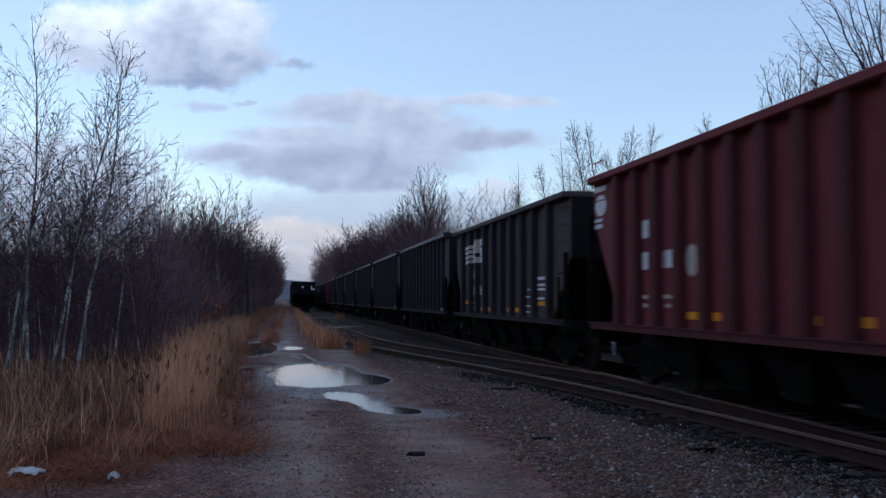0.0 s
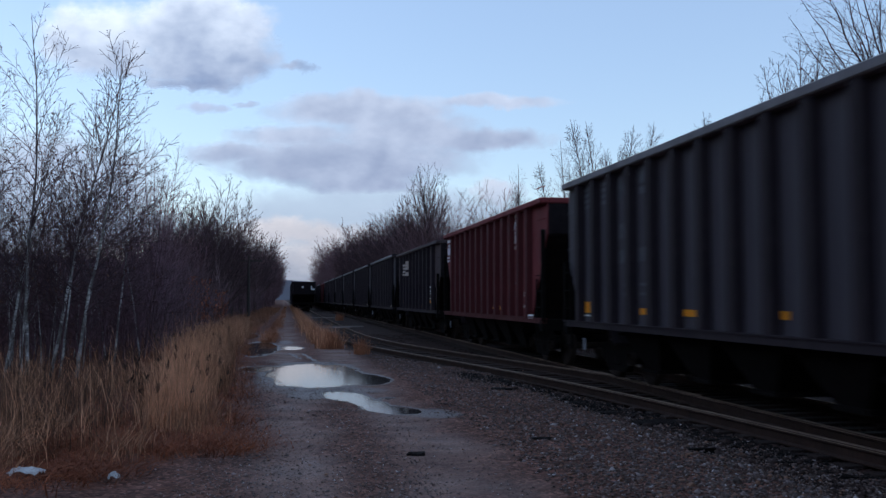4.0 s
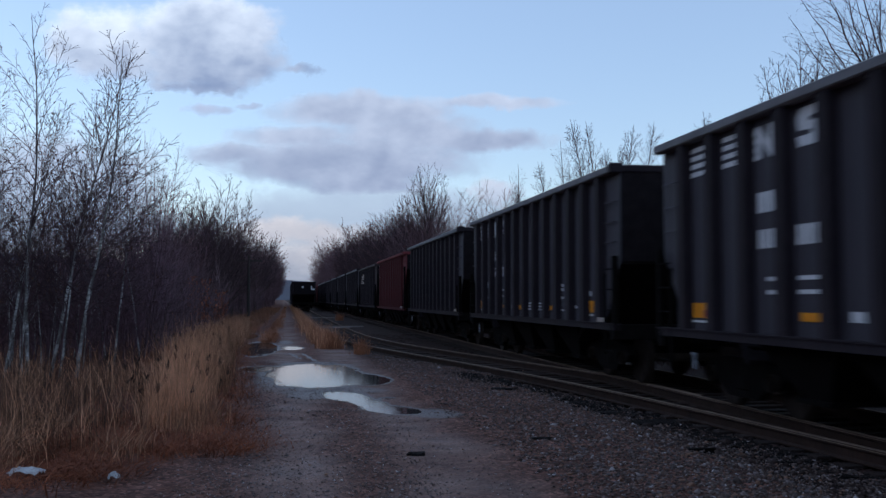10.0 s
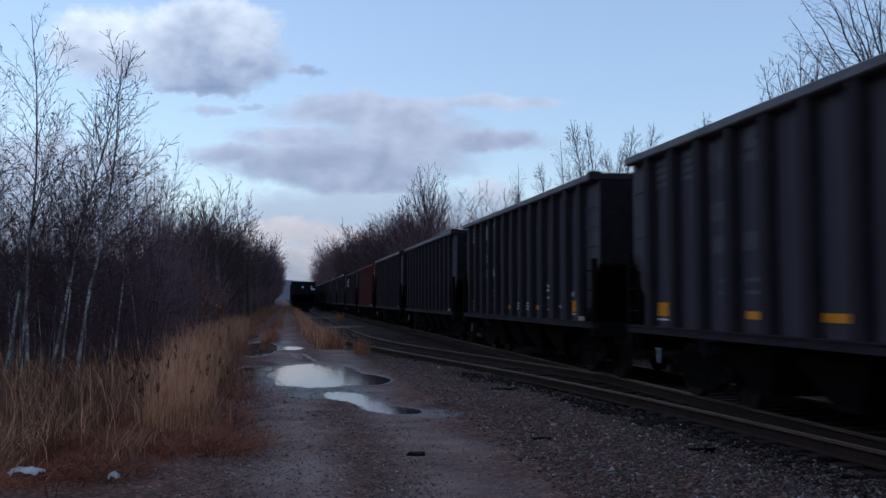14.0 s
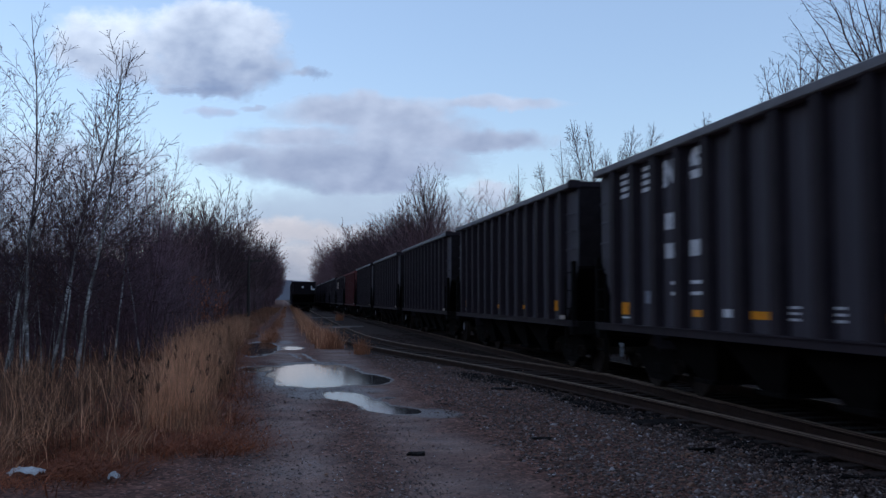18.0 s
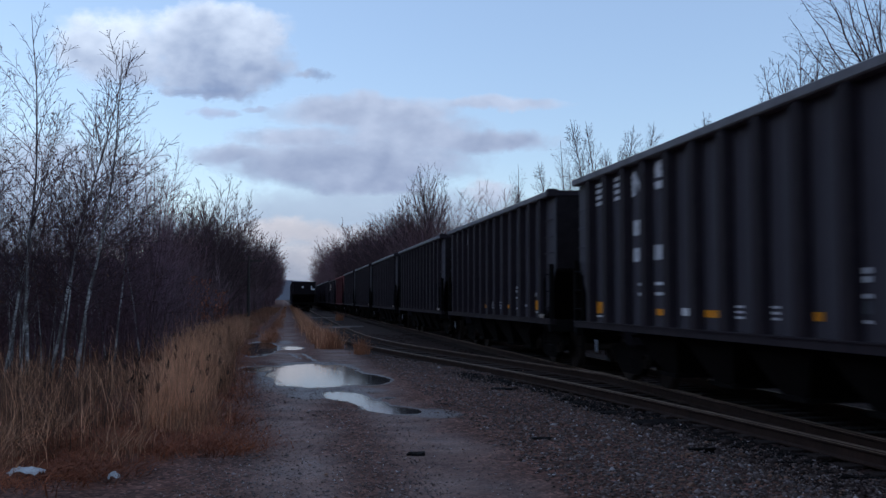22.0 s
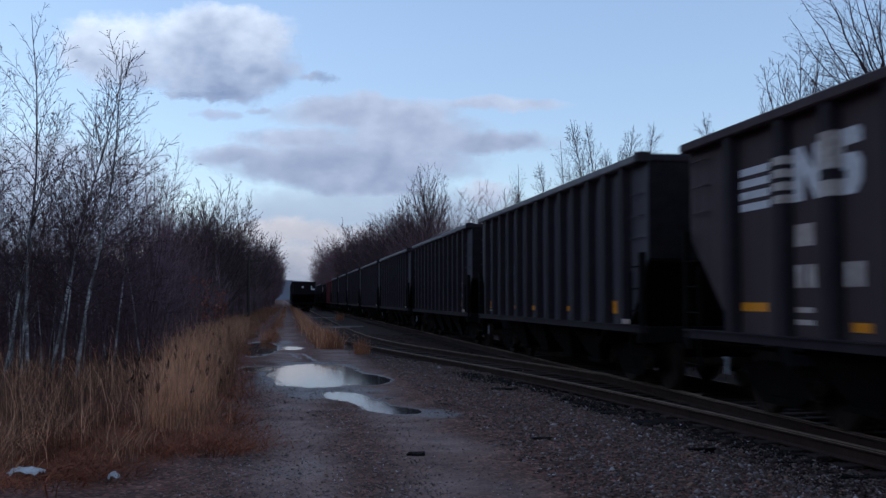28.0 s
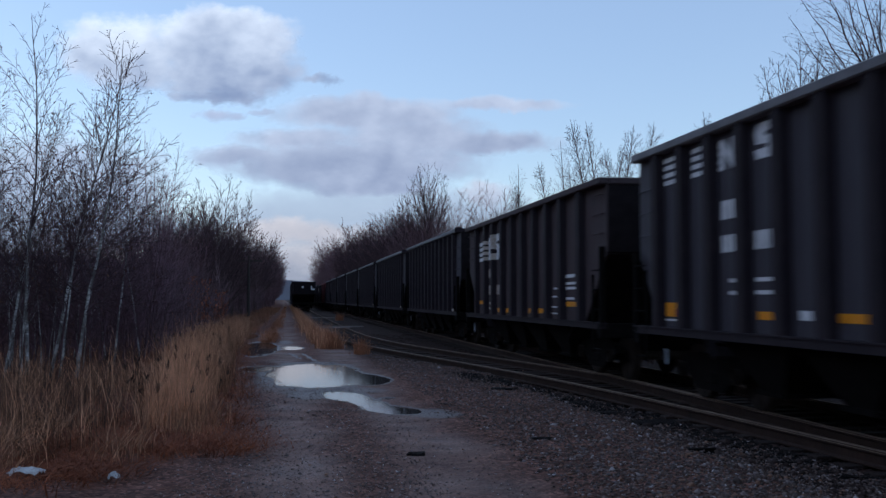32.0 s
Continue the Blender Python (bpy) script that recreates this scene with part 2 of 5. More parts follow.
    tongue = nt.nodes.new("ShaderNodeMapRange")
    for k, v in ((1, 10.0), (2, 11.4), (3, 0.15), (4, 1.0)):
        tongue.inputs[k].default_value = v
    nt.links.new(calc(nt, "ADD", y, wob), tongue.inputs[0])
    mould = ramp(nt, tex_noise(nt, 3.0, 6, 0.75), [(0.4, (0.028, 0.013, 0.009)), (0.65, (0.115, 0.042, 0.024))])
    away = nt.nodes.new("ShaderNodeMapRange")
    for k, v in ((1, 33.0), (2, 60.0), (3, 0.0), (4, 0.75)):
        away.inputs[k].default_value = v
    nt.links.new(y, away.inputs[0])
    verge = calc(nt, "MAXIMUM", calc(nt, "MULTIPLY", calc(nt, "MULTIPLY", away.outputs[0], band(-8.0, 9.6, 0.4)), calc(nt, "MULTIPLY_ADD", wob, 0.8, 0.4)), calc(nt, "MAXIMUM", calc(nt, "MAXIMUM", soil.outputs[0], soil2.outputs[0]), calc(nt, "MULTIPLY", calc(nt, "MULTIPLY", left.outputs[0], tongue.outputs[0]), ramp(nt, big, [(0.30, (0, 0, 0)), (0.45, (1, 1, 1))]))))
    col = mixc(nt, verge, col, mould)
    patch = ramp(nt, tex_noise(nt, 1.7, 6, 0.7), [(0.30, (0.78, 0.54, 0.51)), (0.70, (1.80, 1.24, 1.13))])
    col = mixc(nt, 1.0, col, patch, "MULTIPLY")
    # soaked gravel at the water's edge
    soak = nt.nodes.new("ShaderNodeMapRange")
    soak.interpolation_type = "SMOOTHSTEP"
    for k, v in ((1, 0.0), (2, -0.013), (3, 0.0), (4, 1.0)):
        soak.inputs[k].default_value = v
    nt.links.new(calc(nt, "ADD", sep.outputs[2], calc(nt, "MULTIPLY", calc(nt, "SUBTRACT", fine, 0.5), 0.006)), soak.inputs[0])
    near_road = band(0.6, 2.4, 0.4)
    wet = calc(nt, "MULTIPLY", soak.outputs[0], near_road)
    col = mixc(nt, calc(nt, "MULTIPLY", wet, 0.6), col, (0.030, 0.023, 0.020))
    nt.links.new(col, bsdf.inputs["Base Color"])
    damp = ramp(nt, tex_noise(nt, 0.55, 4, 0.6), [(0.38, (0.50, 0.50, 0.50)), (0.62, (0.9, 0.9, 0.9))])
    nt.links.new(mixc(nt, wet, mixc(nt, lane, (0.85, 0.85, 0.85), damp), (0.42, 0.42, 0.42)), bsdf.inputs["Roughness"])
    nt.links.new(calc(nt, "MULTIPLY_ADD", wet, 0.22, 0.10), bsdf.inputs["Specular IOR Level"])
    h = calc(nt, "ADD", calc(nt, "MULTIPLY", vo.outputs["Distance"], -1.2), calc(nt, "MULTIPLY", fine, 0.4))
    bump(nt, bsdf, h, 0.55, 0.02)
    return m


M_GROUND = ground_material()


# ---- mesh helpers ----
def mesh_ob(name, verts, faces, material, parent=None, label="", smooth=False):
    me = bpy.data.meshes.new(name)
    me.from_pydata(np.asarray(verts, dtype=float).tolist() if isinstance(verts, np.ndarray) else verts, [], faces.tolist() if isinstance(faces, np.ndarray) else faces)
    me.materials.append(material)
    if smooth:
        me.shade_smooth()
    ob = new(name, me)
    if parent:
        ob.parent = parent
    if label:
        ob["label"] = label
    return ob


def part(name, bm, material, parent, label=""):
    """Links a bmesh as one mesh object under a thing or a part."""
    me = bpy.data.meshes.new(name)
    bm.to_mesh(me)
    bm.free()
    me.materials.append(material)
    ob = new(name, me)
    ob.parent = parent
    if label:
        ob["label"] = label
    return ob


def share(ob, m, parent=None):
    """One more object on the same mesh, at the pose m."""
    o = new(ob.name.split(".")[0], ob.data)
    o.parent, o.matrix_basis = parent or ob.parent, m
    if "label" in ob:
        o["label"] = ob["label"]
    return o


def boxes(*specs, bevel=0.0):
    """Boxes given as x0, x1, y0, y1, z0, z1, joined in one bmesh, with worn edges."""
    bm = bmesh.new()
    for x0, x1, y0, y1, z0, z1 in specs:
        bmesh.ops.create_cube(bm, size=1.0, matrix=Matrix.Translation(((x0 + x1) / 2, (y0 + y1) / 2, (z0 + z1) / 2)) @ Matrix.Diagonal((x1 - x0, y1 - y0, z1 - z0, 1)))
    if bevel:
        bmesh.ops.bevel(bm, geom=bm.edges[:], offset=bevel, segments=1, affect="EDGES")
    return bm


def prism(outline, axis, a, b):
    """An outline in the two other axes, drawn from a to b along axis (0, 1 or 2)."""
    bm = bmesh.new()
    rest = [k for k in range(3) if k != axis]
    rings = []
    for d in (a, b):
        ring = []
        for u, v in outline:
            co = [0, 0, 0]
            co[axis], co[rest[0]], co[rest[1]] = d, u, v
            ring.append(bm.verts.new(co))
        rings.append(ring)
    n = len(outline)
    bm.faces.new(rings[0])
    bm.faces.new(rings[1][::-1])
    for i in range(n):
        bm.faces.new((rings[0][i], rings[1][i], rings[1][(i + 1) % n], rings[0][(i + 1) % n]))
    bmesh.ops.recalc_face_normals(bm, faces=bm.faces[:])
    return bm


def tube_bm(points, r, sides=6):
    v, fc = tube(points, [r] * len(points), sides)
    bm = bmesh.new()
    vs = [bm.verts.new(p) for p in v]
    for q in fc:
        bm.faces.new([vs[i] for i in q])
    return bm


def tube(points, radii, sides):
    """Vertices and quads of a tapered tube along points."""
    pts = [Vector(p) for p in points]
    verts, faces = [], []
    for i, p in enumerate(pts):
        d = (pts[min(i + 1, len(pts) - 1)] - pts[max(i - 1, 0)]).normalized()
        u = d.cross(Vector((0.31, 0.95, 0.05))).normalized()
        w = d.cross(u)
        for k in range(sides):
            a = 2 * math.pi * k / sides
            verts.append(p + (u * math.cos(a) + w * math.sin(a)) * radii[i])
    for i in range(len(pts) - 1):
        for k in range(sides if sides > 2 else 1):
            a, b = i * sides + k, i * sides + (k + 1) % sides
            faces.append((a, b, b + sides, a + sides))
    return verts, faces


class Mesh:
    """Gathers tubes and blades for one mesh."""
    def __init__(self):
        self.v, self.f = [], []

    def add(self, verts, faces):
        n = len(self.v)
        self.v.extend(tuple(p) for p in verts)
        self.f.extend(tuple(i + n for i in q) for q in faces)


# ---- ground, puddles ----
RAIL_Z = 0.17
TRACK_X = 7.25          # centre of the main track
HALF = 0.7525           # half gauge, to the rail centres
HOLLOWS = [  # x, y, half width, half length, turn in degrees, depth (negative: wet, but not under water)
    (0.70, 22.3, 1.05, 3.5, 0, 0.06), (1.65, 20.7, 0.60, 1.4, 0, 0.05), (-0.58, 24.2, 0.46, 0.9, 0, 0.05),
    (1.12, 17.0, 0.40, 1.0, 10, 0.02), (1.42, 15.8, 0.28, 0.9, 12, 0.02), (1.66, 14.95, 0.40, 0.62, 20, 0.04), (1.80, 16.6, 0.12, 0.26, 0, 0.03),
    (0.50, 17.4, 0.42, 0.8, 0, -0.004), (2.30, 14.3, 0.34, 0.6, 0, -0.004), (1.0, 18.2, 0.9, 0.7, 0, -0.005), (-0.25, 20.0, 0.35, 1.4, 0, -0.006),
    (-0.85, 34.3, 0.62, 4.4, 0, 0.10), (-1.45, 45.3, 0.31, 3.3, 0, 0.05), (0.30, 34.1, 0.39, 1.1, 0, 0.03), (0.36, 29.3, 0.07, 1.6, 5.7, -0.0005), (0.75, 28.6, 0.08, 2.2, 4, -0.0005),
    (0.1, 38.5, 0.3, 2.0, 0, -0.006),
]
WATER_Z = -0.016


def ground_height(x, y):
    z = 0.018 * noise.fractal(Vector((x * 0.9, y * 0.9, 0.3)), 1.0, 2.0, 4) + 0.02
    z += 0.035 * noise.noise(Vector((x * 0.22, y * 0.22, 4.1)))
    # wheel ruts and the crown between them
    z -= 0.02 * math.exp(-((x - 0.15) / 0.35) ** 2) + 0.02 * math.exp(-((x - 1.75) / 0.35) ** 2)
    if x < -1.2:
        z += min(0.12, 0.1 * (-1.2 - x)) + 0.05 * noise.noise(Vector((x * 0.6, y * 0.6, 8)))
    if (4.6 if y < 22 else max(2.3, 4.6 - (y - 22) * 0.25)) < x < 9.5:
        z = z * 0.5 - 0.055
    if -2.2 < x < 3.2:
        z = max(z, -0.001)
    for cx, cy, a, b, turn, deep in HOLLOWS:
        dx, dy = x - cx, y - cy
        c, s = math.cos(radians(turn)), math.sin(radians(turn))
        u, v = (c * dx + s * dy) / a, (-s * dx + c * dy) / b
        q = u * u + v * v
        if q < 4:
            q += 0.30 * noise.noise(Vector((x * 2.3, y * 1.2, 2.0))) + 0.12 * noise.noise(Vector((x * 7.0, y * 4.0, 5.0)))
            if q < 1:
                z = min(z, WATER_Z - deep * (1 - q) if deep > 0 else WATER_Z - deep + 0.004 * q)
            else:
                k = min(1.0, (q - 1) / 1.1)
                edge = WATER_Z if deep > 0 else WATER_Z - deep + 0.004
                z = min(z, edge + (z - edge) * k * k * (3 - 2 * k))
    return z


def spaced(lo, hi, step, far, grow):
    a = list(np.arange(lo, hi + 1e-6, step))
    d, left, right = step, [], []
    p = lo
    while p > -far:
        d *= grow
        p -= d
        left.append(p)
    d, p = step, hi
    while p < far:
        d *= grow
        p += d
        right.append(p)
    return left[::-1] + a + right


gx, gy = spaced(-3.0, 5.6, 0.10, 3000, 1.28), spaced(7.0, 47.0, 0.15, 3000, 1.12)
gv = [(x, y, ground_height(x, y) if abs(x) < 40 and abs(y) < 400 else 0.0) for y in gy for x in gx]
nx = len(gx)
gf = [(j * nx + i, j * nx + i + 1, (j + 1) * nx + i + 1, (j + 1) * nx + i) for j in range(len(gy) - 1) for i in range(nx - 1)]
ground = mesh_ob("ground", gv, gf, M_GROUND, smooth=True)
tagged(ground, "damp grey gravel ground with worn wheel tracks", "ground", kind="structure")

for k, (x0, x1, y0, y1) in enumerate([(-1.6, 2.9, 13.2, 26.9), (-1.8, 1.4, 26.9, 39.6), (-2.1, -0.8, 40.5, 50)]):
    w = mesh_ob("water_%d" % (k + 1), [(x0, y0, WATER_Z), (x1, y0, WATER_Z), (x1, y1, WATER_Z), (x0, y1, WATER_Z)], [(0, 1, 2, 3)], M_WATER)
    tagged(w, "still rain puddle in the gravel that mirrors the sky", "puddle", kind="structure")

# ---- tracks ----
# spur: leaves the main track towards the left; offset of its near rail from the main track's near rail
SPUR = [(-60, 0.0), (0.0, 0.06), (8.9, 0.50), (11.5, 0.72), (14.5, 0.92), (16.5, 1.14), (18.9, 1.47), (21.7, 1.97), (25.0, 2.60), (28.0, 3.15), (33.0, 4.02), (37.0, 4.45), (45.0, 4.68), (60.0, 4.70), (132.0, 4.55), (420.0, 4.55)]


def spur(y):
    ys, vs = [p[0] for p in SPUR], [p[1] for p in SPUR]
    a = [np.interp(y + d, ys, vs) for d in (-4, -2, 0, 2, 4)]
    return float(np.mean(a))


def rail_profile():
    return [(-0.07, 0), (0.07, 0), (0.07, 0.015), (0.012, 0.03), (0.012, 0.12), (0.036, 0.132), (0.036, 0.165), (0.028, 0.17), (-0.028, 0.17), (-0.036, 0.165), (-0.036, 0.132), (-0.012, 0.12), (-0.012, 0.03), (-0.07, 0.015)]


def rail(points, parent, label):
    prof = rail_profile()
    verts, faces, n = [], [], len(prof)
    for x, y in points:
        verts += [(x + u, y, v) for u, v in prof]
    for i in range(len(points) - 1):
        for k in range(n):
            a, b = i * n + k, i * n + (k + 1) % n
            faces.append((a, b, b + n, a + n))
    faces += [tuple(range(n))[::-1], tuple((len(points) - 1) * n + k for k in range(n))]
    ob = mesh_ob("rail", verts, faces, M_RAIL, parent, label)
    # worn head in a paler strip, wrapped down the edges as a painted highlight
    hv = [(x + u, y, z) for x, y in points for u, z in ((-0.0385, 0.150), (-0.030, 0.1725), (0.030, 0.1725), (0.0385, 0.150))]
    mesh_ob("rail_head", hv, [(4 * i + k, 4 * i + k + 1, 4 * i + k + 5, 4 * i + k + 4) for i in range(len(points) - 1) for k in range(3)], M_RAILTOP, ob, "worn running surface with a painted highlight")
    return ob


main_track = tagged(new("railway_track"), "main railway track under the coal train on cinder ballast", "railway track", kind="structure")
for sx in (-HALF, HALF):
    rail([(TRACK_X + sx, -400), (TRACK_X + sx, 600)], main_track, "worn steel rail")
spur_track = tagged(new("railway_track"), "empty siding track that leaves the main line by a turnout", "railway track", kind="structure")
ys = [-20, -10, 0] + list(np.arange(2, 60, 1.5)) + [70, 85, 100, 130, 180, 300, 420]
near_rail = [(TRACK_X - HALF - spur(y) - (0.02 if y < 3 else 0), y) for y in ys if y > 1]
far_rail = [(TRACK_X + HALF - spur(y), y) for y in ys if y > 17.5]
rail(near_rail, spur_track, "worn steel rail with a bright edge")
rail(far_rail, spur_track, "worn steel rail")
# guard rails at the frog
rail([(TRACK_X - HALF + 0.09, 14.5), (TRACK_X - HALF + 0.06, 15.0), (TRACK_X - HALF + 0.06, 19), (TRACK_X - HALF + 0.09, 19.5)], main_track, "guard rail at the frog")

tie = part("tie", boxes((-1.3, 1.3, -0.11, 0.11, -0.16, 0.0), bevel=0.012), M_TIE, main_track)
tie.matrix_basis = pose(TRACK_X, 4.0, 0.004)
rnd = random.Random(5)
y = 4.52
count = 0
while y < 130:
    wide = 1.0 + min(spur(y), 2.6) / 2.6 * 0.55 if 2 < y < 26 else 1.0
    m = pose(TRACK_X + rnd.uniform(-0.04, 0.04) - (wide - 1) * 1.3, y, rnd.uniform(-0.012, 0.012), 0, 0, rnd.uniform(-1.2, 1.2)) @ Matrix.Diagonal((wide, 1, 1, 1))
    share(tie, m)
    y += 0.52
y = 26.2
while y < 110:
    share(tie, pose(TRACK_X - spur(y) + rnd.uniform(-0.06, 0.06), y, rnd.uniform(-0.015, 0.012), 0, 0, rnd.uniform(-2, 2) + (2 if y < 40 else 0)), spur_track)
    y += 0.55

# ---- hopper cars ----
def marks(car, cells, x, material, name="stencil_bar", label=""):
    """Painted marks, thin plates on the side sheet: y0, y1, z0, z1."""
    for y0, y1, z0, z1 in cells:
        part(name, boxes((x - 0.006, x, y0, y1, z0, z1)), material, car, label)


MARK_PARTS = ("stencil_bar", "emblem_stripe", "emblem_block", "reflector", "stencil_plate", "pale_patch", "emblem_disc", "emblem_base", "emblem_inset")


def hopper(kind):
    """An open coal hopper car; origin on the rails at mid-length, near side at -x, front at +y."""
    spec = {"black": (6.5, 3.885, 13, 0.90, 0.90, 1.15, M_BLACK, M_CHORD), "faded": (6.5, 3.885, 13, 0.90, 0.90, 1.15, M_BLACK, M_CHORD),
            "red": (6.62, 3.80, 13, 1.45, 0.86, 1.95, M_RED, M_RED), "brown": (6.5, 3.75, 10, 1.40, 1.13, 1.35, M_BROWN, M_BROWN)}[kind]
    half, top, count, first, step, cut, paint, rim = spec
    sill, w = 1.035, 1.60
    step = (2 * half - 2 * first) / (count - 1)
    posts = [1.40, 2.70, 3.70, 4.82, 5.95, 7.02, 8.10, 9.22, 10.30, 11.60] if kind == "brown" else None
    label = {"black": "black steel coal hopper car with white stencilled marks and yellow tape", "faded": "black steel coal hopper car with faded lettering and yellow tape",
             "red": "oxide-red ribbed coal hopper car with a white round emblem", "brown": "rusty brown-black coal hopper car with a large white emblem"}[kind]
    car = tagged(new("hopper_car"), label, "hopper car", "cars of the coal train")
    xs = w - 0.13
    outline = [(-half, top - 0.1), (half, top - 0.1), (half, sill + cut), (half - first + 0.05, sill), (-half + first - 0.05, sill), (-half, sill + cut)]
    for s in (-1, 1):
        part("side_sheet", prism(outline, 0, s * xs, s * (xs - 0.03)), paint, car)
        part("top_chord", boxes((min(s * (w - 0.16), s * (w + 0.03)), max(s * (w - 0.16), s * (w + 0.03)), -half - 0.02, half + 0.02, top - 0.13, top), bevel=0.02), rim, car, "grey steel rim" if rim is M_CHORD else "")
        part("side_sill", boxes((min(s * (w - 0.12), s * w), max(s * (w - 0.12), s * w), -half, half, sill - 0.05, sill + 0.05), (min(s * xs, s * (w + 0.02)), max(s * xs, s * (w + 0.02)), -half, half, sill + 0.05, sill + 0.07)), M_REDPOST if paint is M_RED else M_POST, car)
        post = None
        for i in range(count):
            yy = half - (posts[i] if posts else first + i * step)
            if post is None:
                bm = prism([(-0.14, 0), (-0.10, -0.13), (0.10, -0.13), (0.14, 0)], 2, sill + 0.07, top - 0.13)
                for v in bm.verts:
                    v.co = Vector((s * (xs - v.co.y) if True else 0, v.co.x, v.co.z))
                bmesh.ops.recalc_face_normals(bm, faces=bm.faces[:])
                post = part("side_post", bm, M_REDPOST if paint is M_RED else M_POST, car, "side post with its shade in the paint")
                post.matrix_basis = pose(0, yy, 0)
            else:
                share(post, pose(0, yy, 0))
    for s in (-1, 1):
        e = s * half
        inner = s * (half - 2.6)
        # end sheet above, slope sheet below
        # the shade between two cars is put into the end sheet's near-black colour
        part("end_sheet", prism([(e, top - 0.1), (e, sill + cut), (inner, 0.75), (inner, 0.70), (e - s * 0.03, sill + cut - 0.04), (e - s * 0.03, top - 0.1)], 0, -xs + 0.03, xs - 0.03), M_ENDSHADE, car, "end sheet painted dark with its shade")
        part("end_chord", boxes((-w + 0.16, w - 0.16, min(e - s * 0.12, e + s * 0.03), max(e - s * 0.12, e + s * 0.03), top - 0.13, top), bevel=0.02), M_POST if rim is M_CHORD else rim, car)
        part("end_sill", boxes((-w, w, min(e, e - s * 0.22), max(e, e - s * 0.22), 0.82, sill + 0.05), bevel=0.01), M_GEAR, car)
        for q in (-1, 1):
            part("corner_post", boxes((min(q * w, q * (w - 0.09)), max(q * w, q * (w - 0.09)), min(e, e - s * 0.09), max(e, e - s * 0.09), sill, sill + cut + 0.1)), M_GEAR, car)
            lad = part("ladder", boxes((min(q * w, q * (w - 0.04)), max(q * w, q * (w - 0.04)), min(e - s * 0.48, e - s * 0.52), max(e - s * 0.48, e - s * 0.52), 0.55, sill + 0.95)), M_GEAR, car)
            rung = None
            for k in range(5):
                if rung is None:
                    rung = part("rung", tube_bm([(q * (w - 0.01), e - s * 0.06, 0), (q * (w - 0.01), e - s * 0.5, 0)], 0.014, 5), M_GEAR, lad)
                    rung.matrix_basis = pose(0, 0, 0.62)
                else:
                    share(rung, pose(0, 0, 0.62 + 0.36 * k), lad)
            for k in range(3):
                part("grab_iron", tube_bm([(q * (w - 0.13), e - s * 0.16, sill + cut + 0.35 + 0.36 * k), (q * (w - 0.06), e - s * 0.16, sill + cut + 0.35 + 0.36 * k), (q * (w - 0.06), e - s * 0.62, sill + cut + 0.35 + 0.36 * k), (q * (w - 0.13), e - s * 0.62, sill + cut + 0.35 + 0.36 * k)], 0.012, 5), paint, car)
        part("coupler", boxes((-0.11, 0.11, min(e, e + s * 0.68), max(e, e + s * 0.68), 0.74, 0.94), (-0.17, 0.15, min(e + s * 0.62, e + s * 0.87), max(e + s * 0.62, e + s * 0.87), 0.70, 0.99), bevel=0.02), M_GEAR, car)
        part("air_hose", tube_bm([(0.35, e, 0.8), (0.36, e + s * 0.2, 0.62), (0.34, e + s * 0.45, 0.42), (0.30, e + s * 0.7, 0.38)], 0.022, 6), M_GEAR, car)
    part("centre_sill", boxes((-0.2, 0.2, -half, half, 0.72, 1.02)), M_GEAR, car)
    if rim is M_CHORD:
        for q in (-1, 1):
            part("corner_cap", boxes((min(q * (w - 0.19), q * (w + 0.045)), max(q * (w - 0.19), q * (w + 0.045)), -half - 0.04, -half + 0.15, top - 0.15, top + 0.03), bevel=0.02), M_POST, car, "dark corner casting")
    part("release_handle", boxes((-1.60, -1.57, half - 1.34, half - 1.305, 0.56, 0.76), (-1.60, -1.575, half - 1.37, half - 1.27, 0.75, 0.785)), M_CHALK, car, "pale worn release handle")
    # outlet bays
    bays = 4 if kind != "red" else 5
    span = 2 * (half - 2.7)
    bay = None
    for k in range(bays):
        yy = -span / 2 + span * (k + 0.5) / bays
        if bay is None:
            b = span / bays / 2 - 0.04
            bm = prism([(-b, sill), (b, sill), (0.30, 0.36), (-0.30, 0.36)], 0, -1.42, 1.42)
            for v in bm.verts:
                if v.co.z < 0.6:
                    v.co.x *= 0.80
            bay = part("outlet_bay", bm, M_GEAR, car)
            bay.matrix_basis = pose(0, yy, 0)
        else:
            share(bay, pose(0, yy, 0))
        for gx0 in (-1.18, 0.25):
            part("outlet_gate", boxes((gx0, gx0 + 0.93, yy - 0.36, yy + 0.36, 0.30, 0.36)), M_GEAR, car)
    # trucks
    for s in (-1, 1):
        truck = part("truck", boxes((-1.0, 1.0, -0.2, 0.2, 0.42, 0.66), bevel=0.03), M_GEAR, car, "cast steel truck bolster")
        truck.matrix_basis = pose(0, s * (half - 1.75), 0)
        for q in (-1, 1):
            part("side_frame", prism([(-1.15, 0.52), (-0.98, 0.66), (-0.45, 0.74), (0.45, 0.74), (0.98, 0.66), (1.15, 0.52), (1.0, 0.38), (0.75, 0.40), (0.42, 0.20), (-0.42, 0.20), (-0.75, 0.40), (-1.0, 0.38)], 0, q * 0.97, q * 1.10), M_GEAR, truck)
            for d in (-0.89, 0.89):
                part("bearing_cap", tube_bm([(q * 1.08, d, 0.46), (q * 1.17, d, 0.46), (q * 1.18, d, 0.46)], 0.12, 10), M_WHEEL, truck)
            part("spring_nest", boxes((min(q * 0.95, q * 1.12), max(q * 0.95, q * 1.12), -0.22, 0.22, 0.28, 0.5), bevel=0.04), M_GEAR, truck)
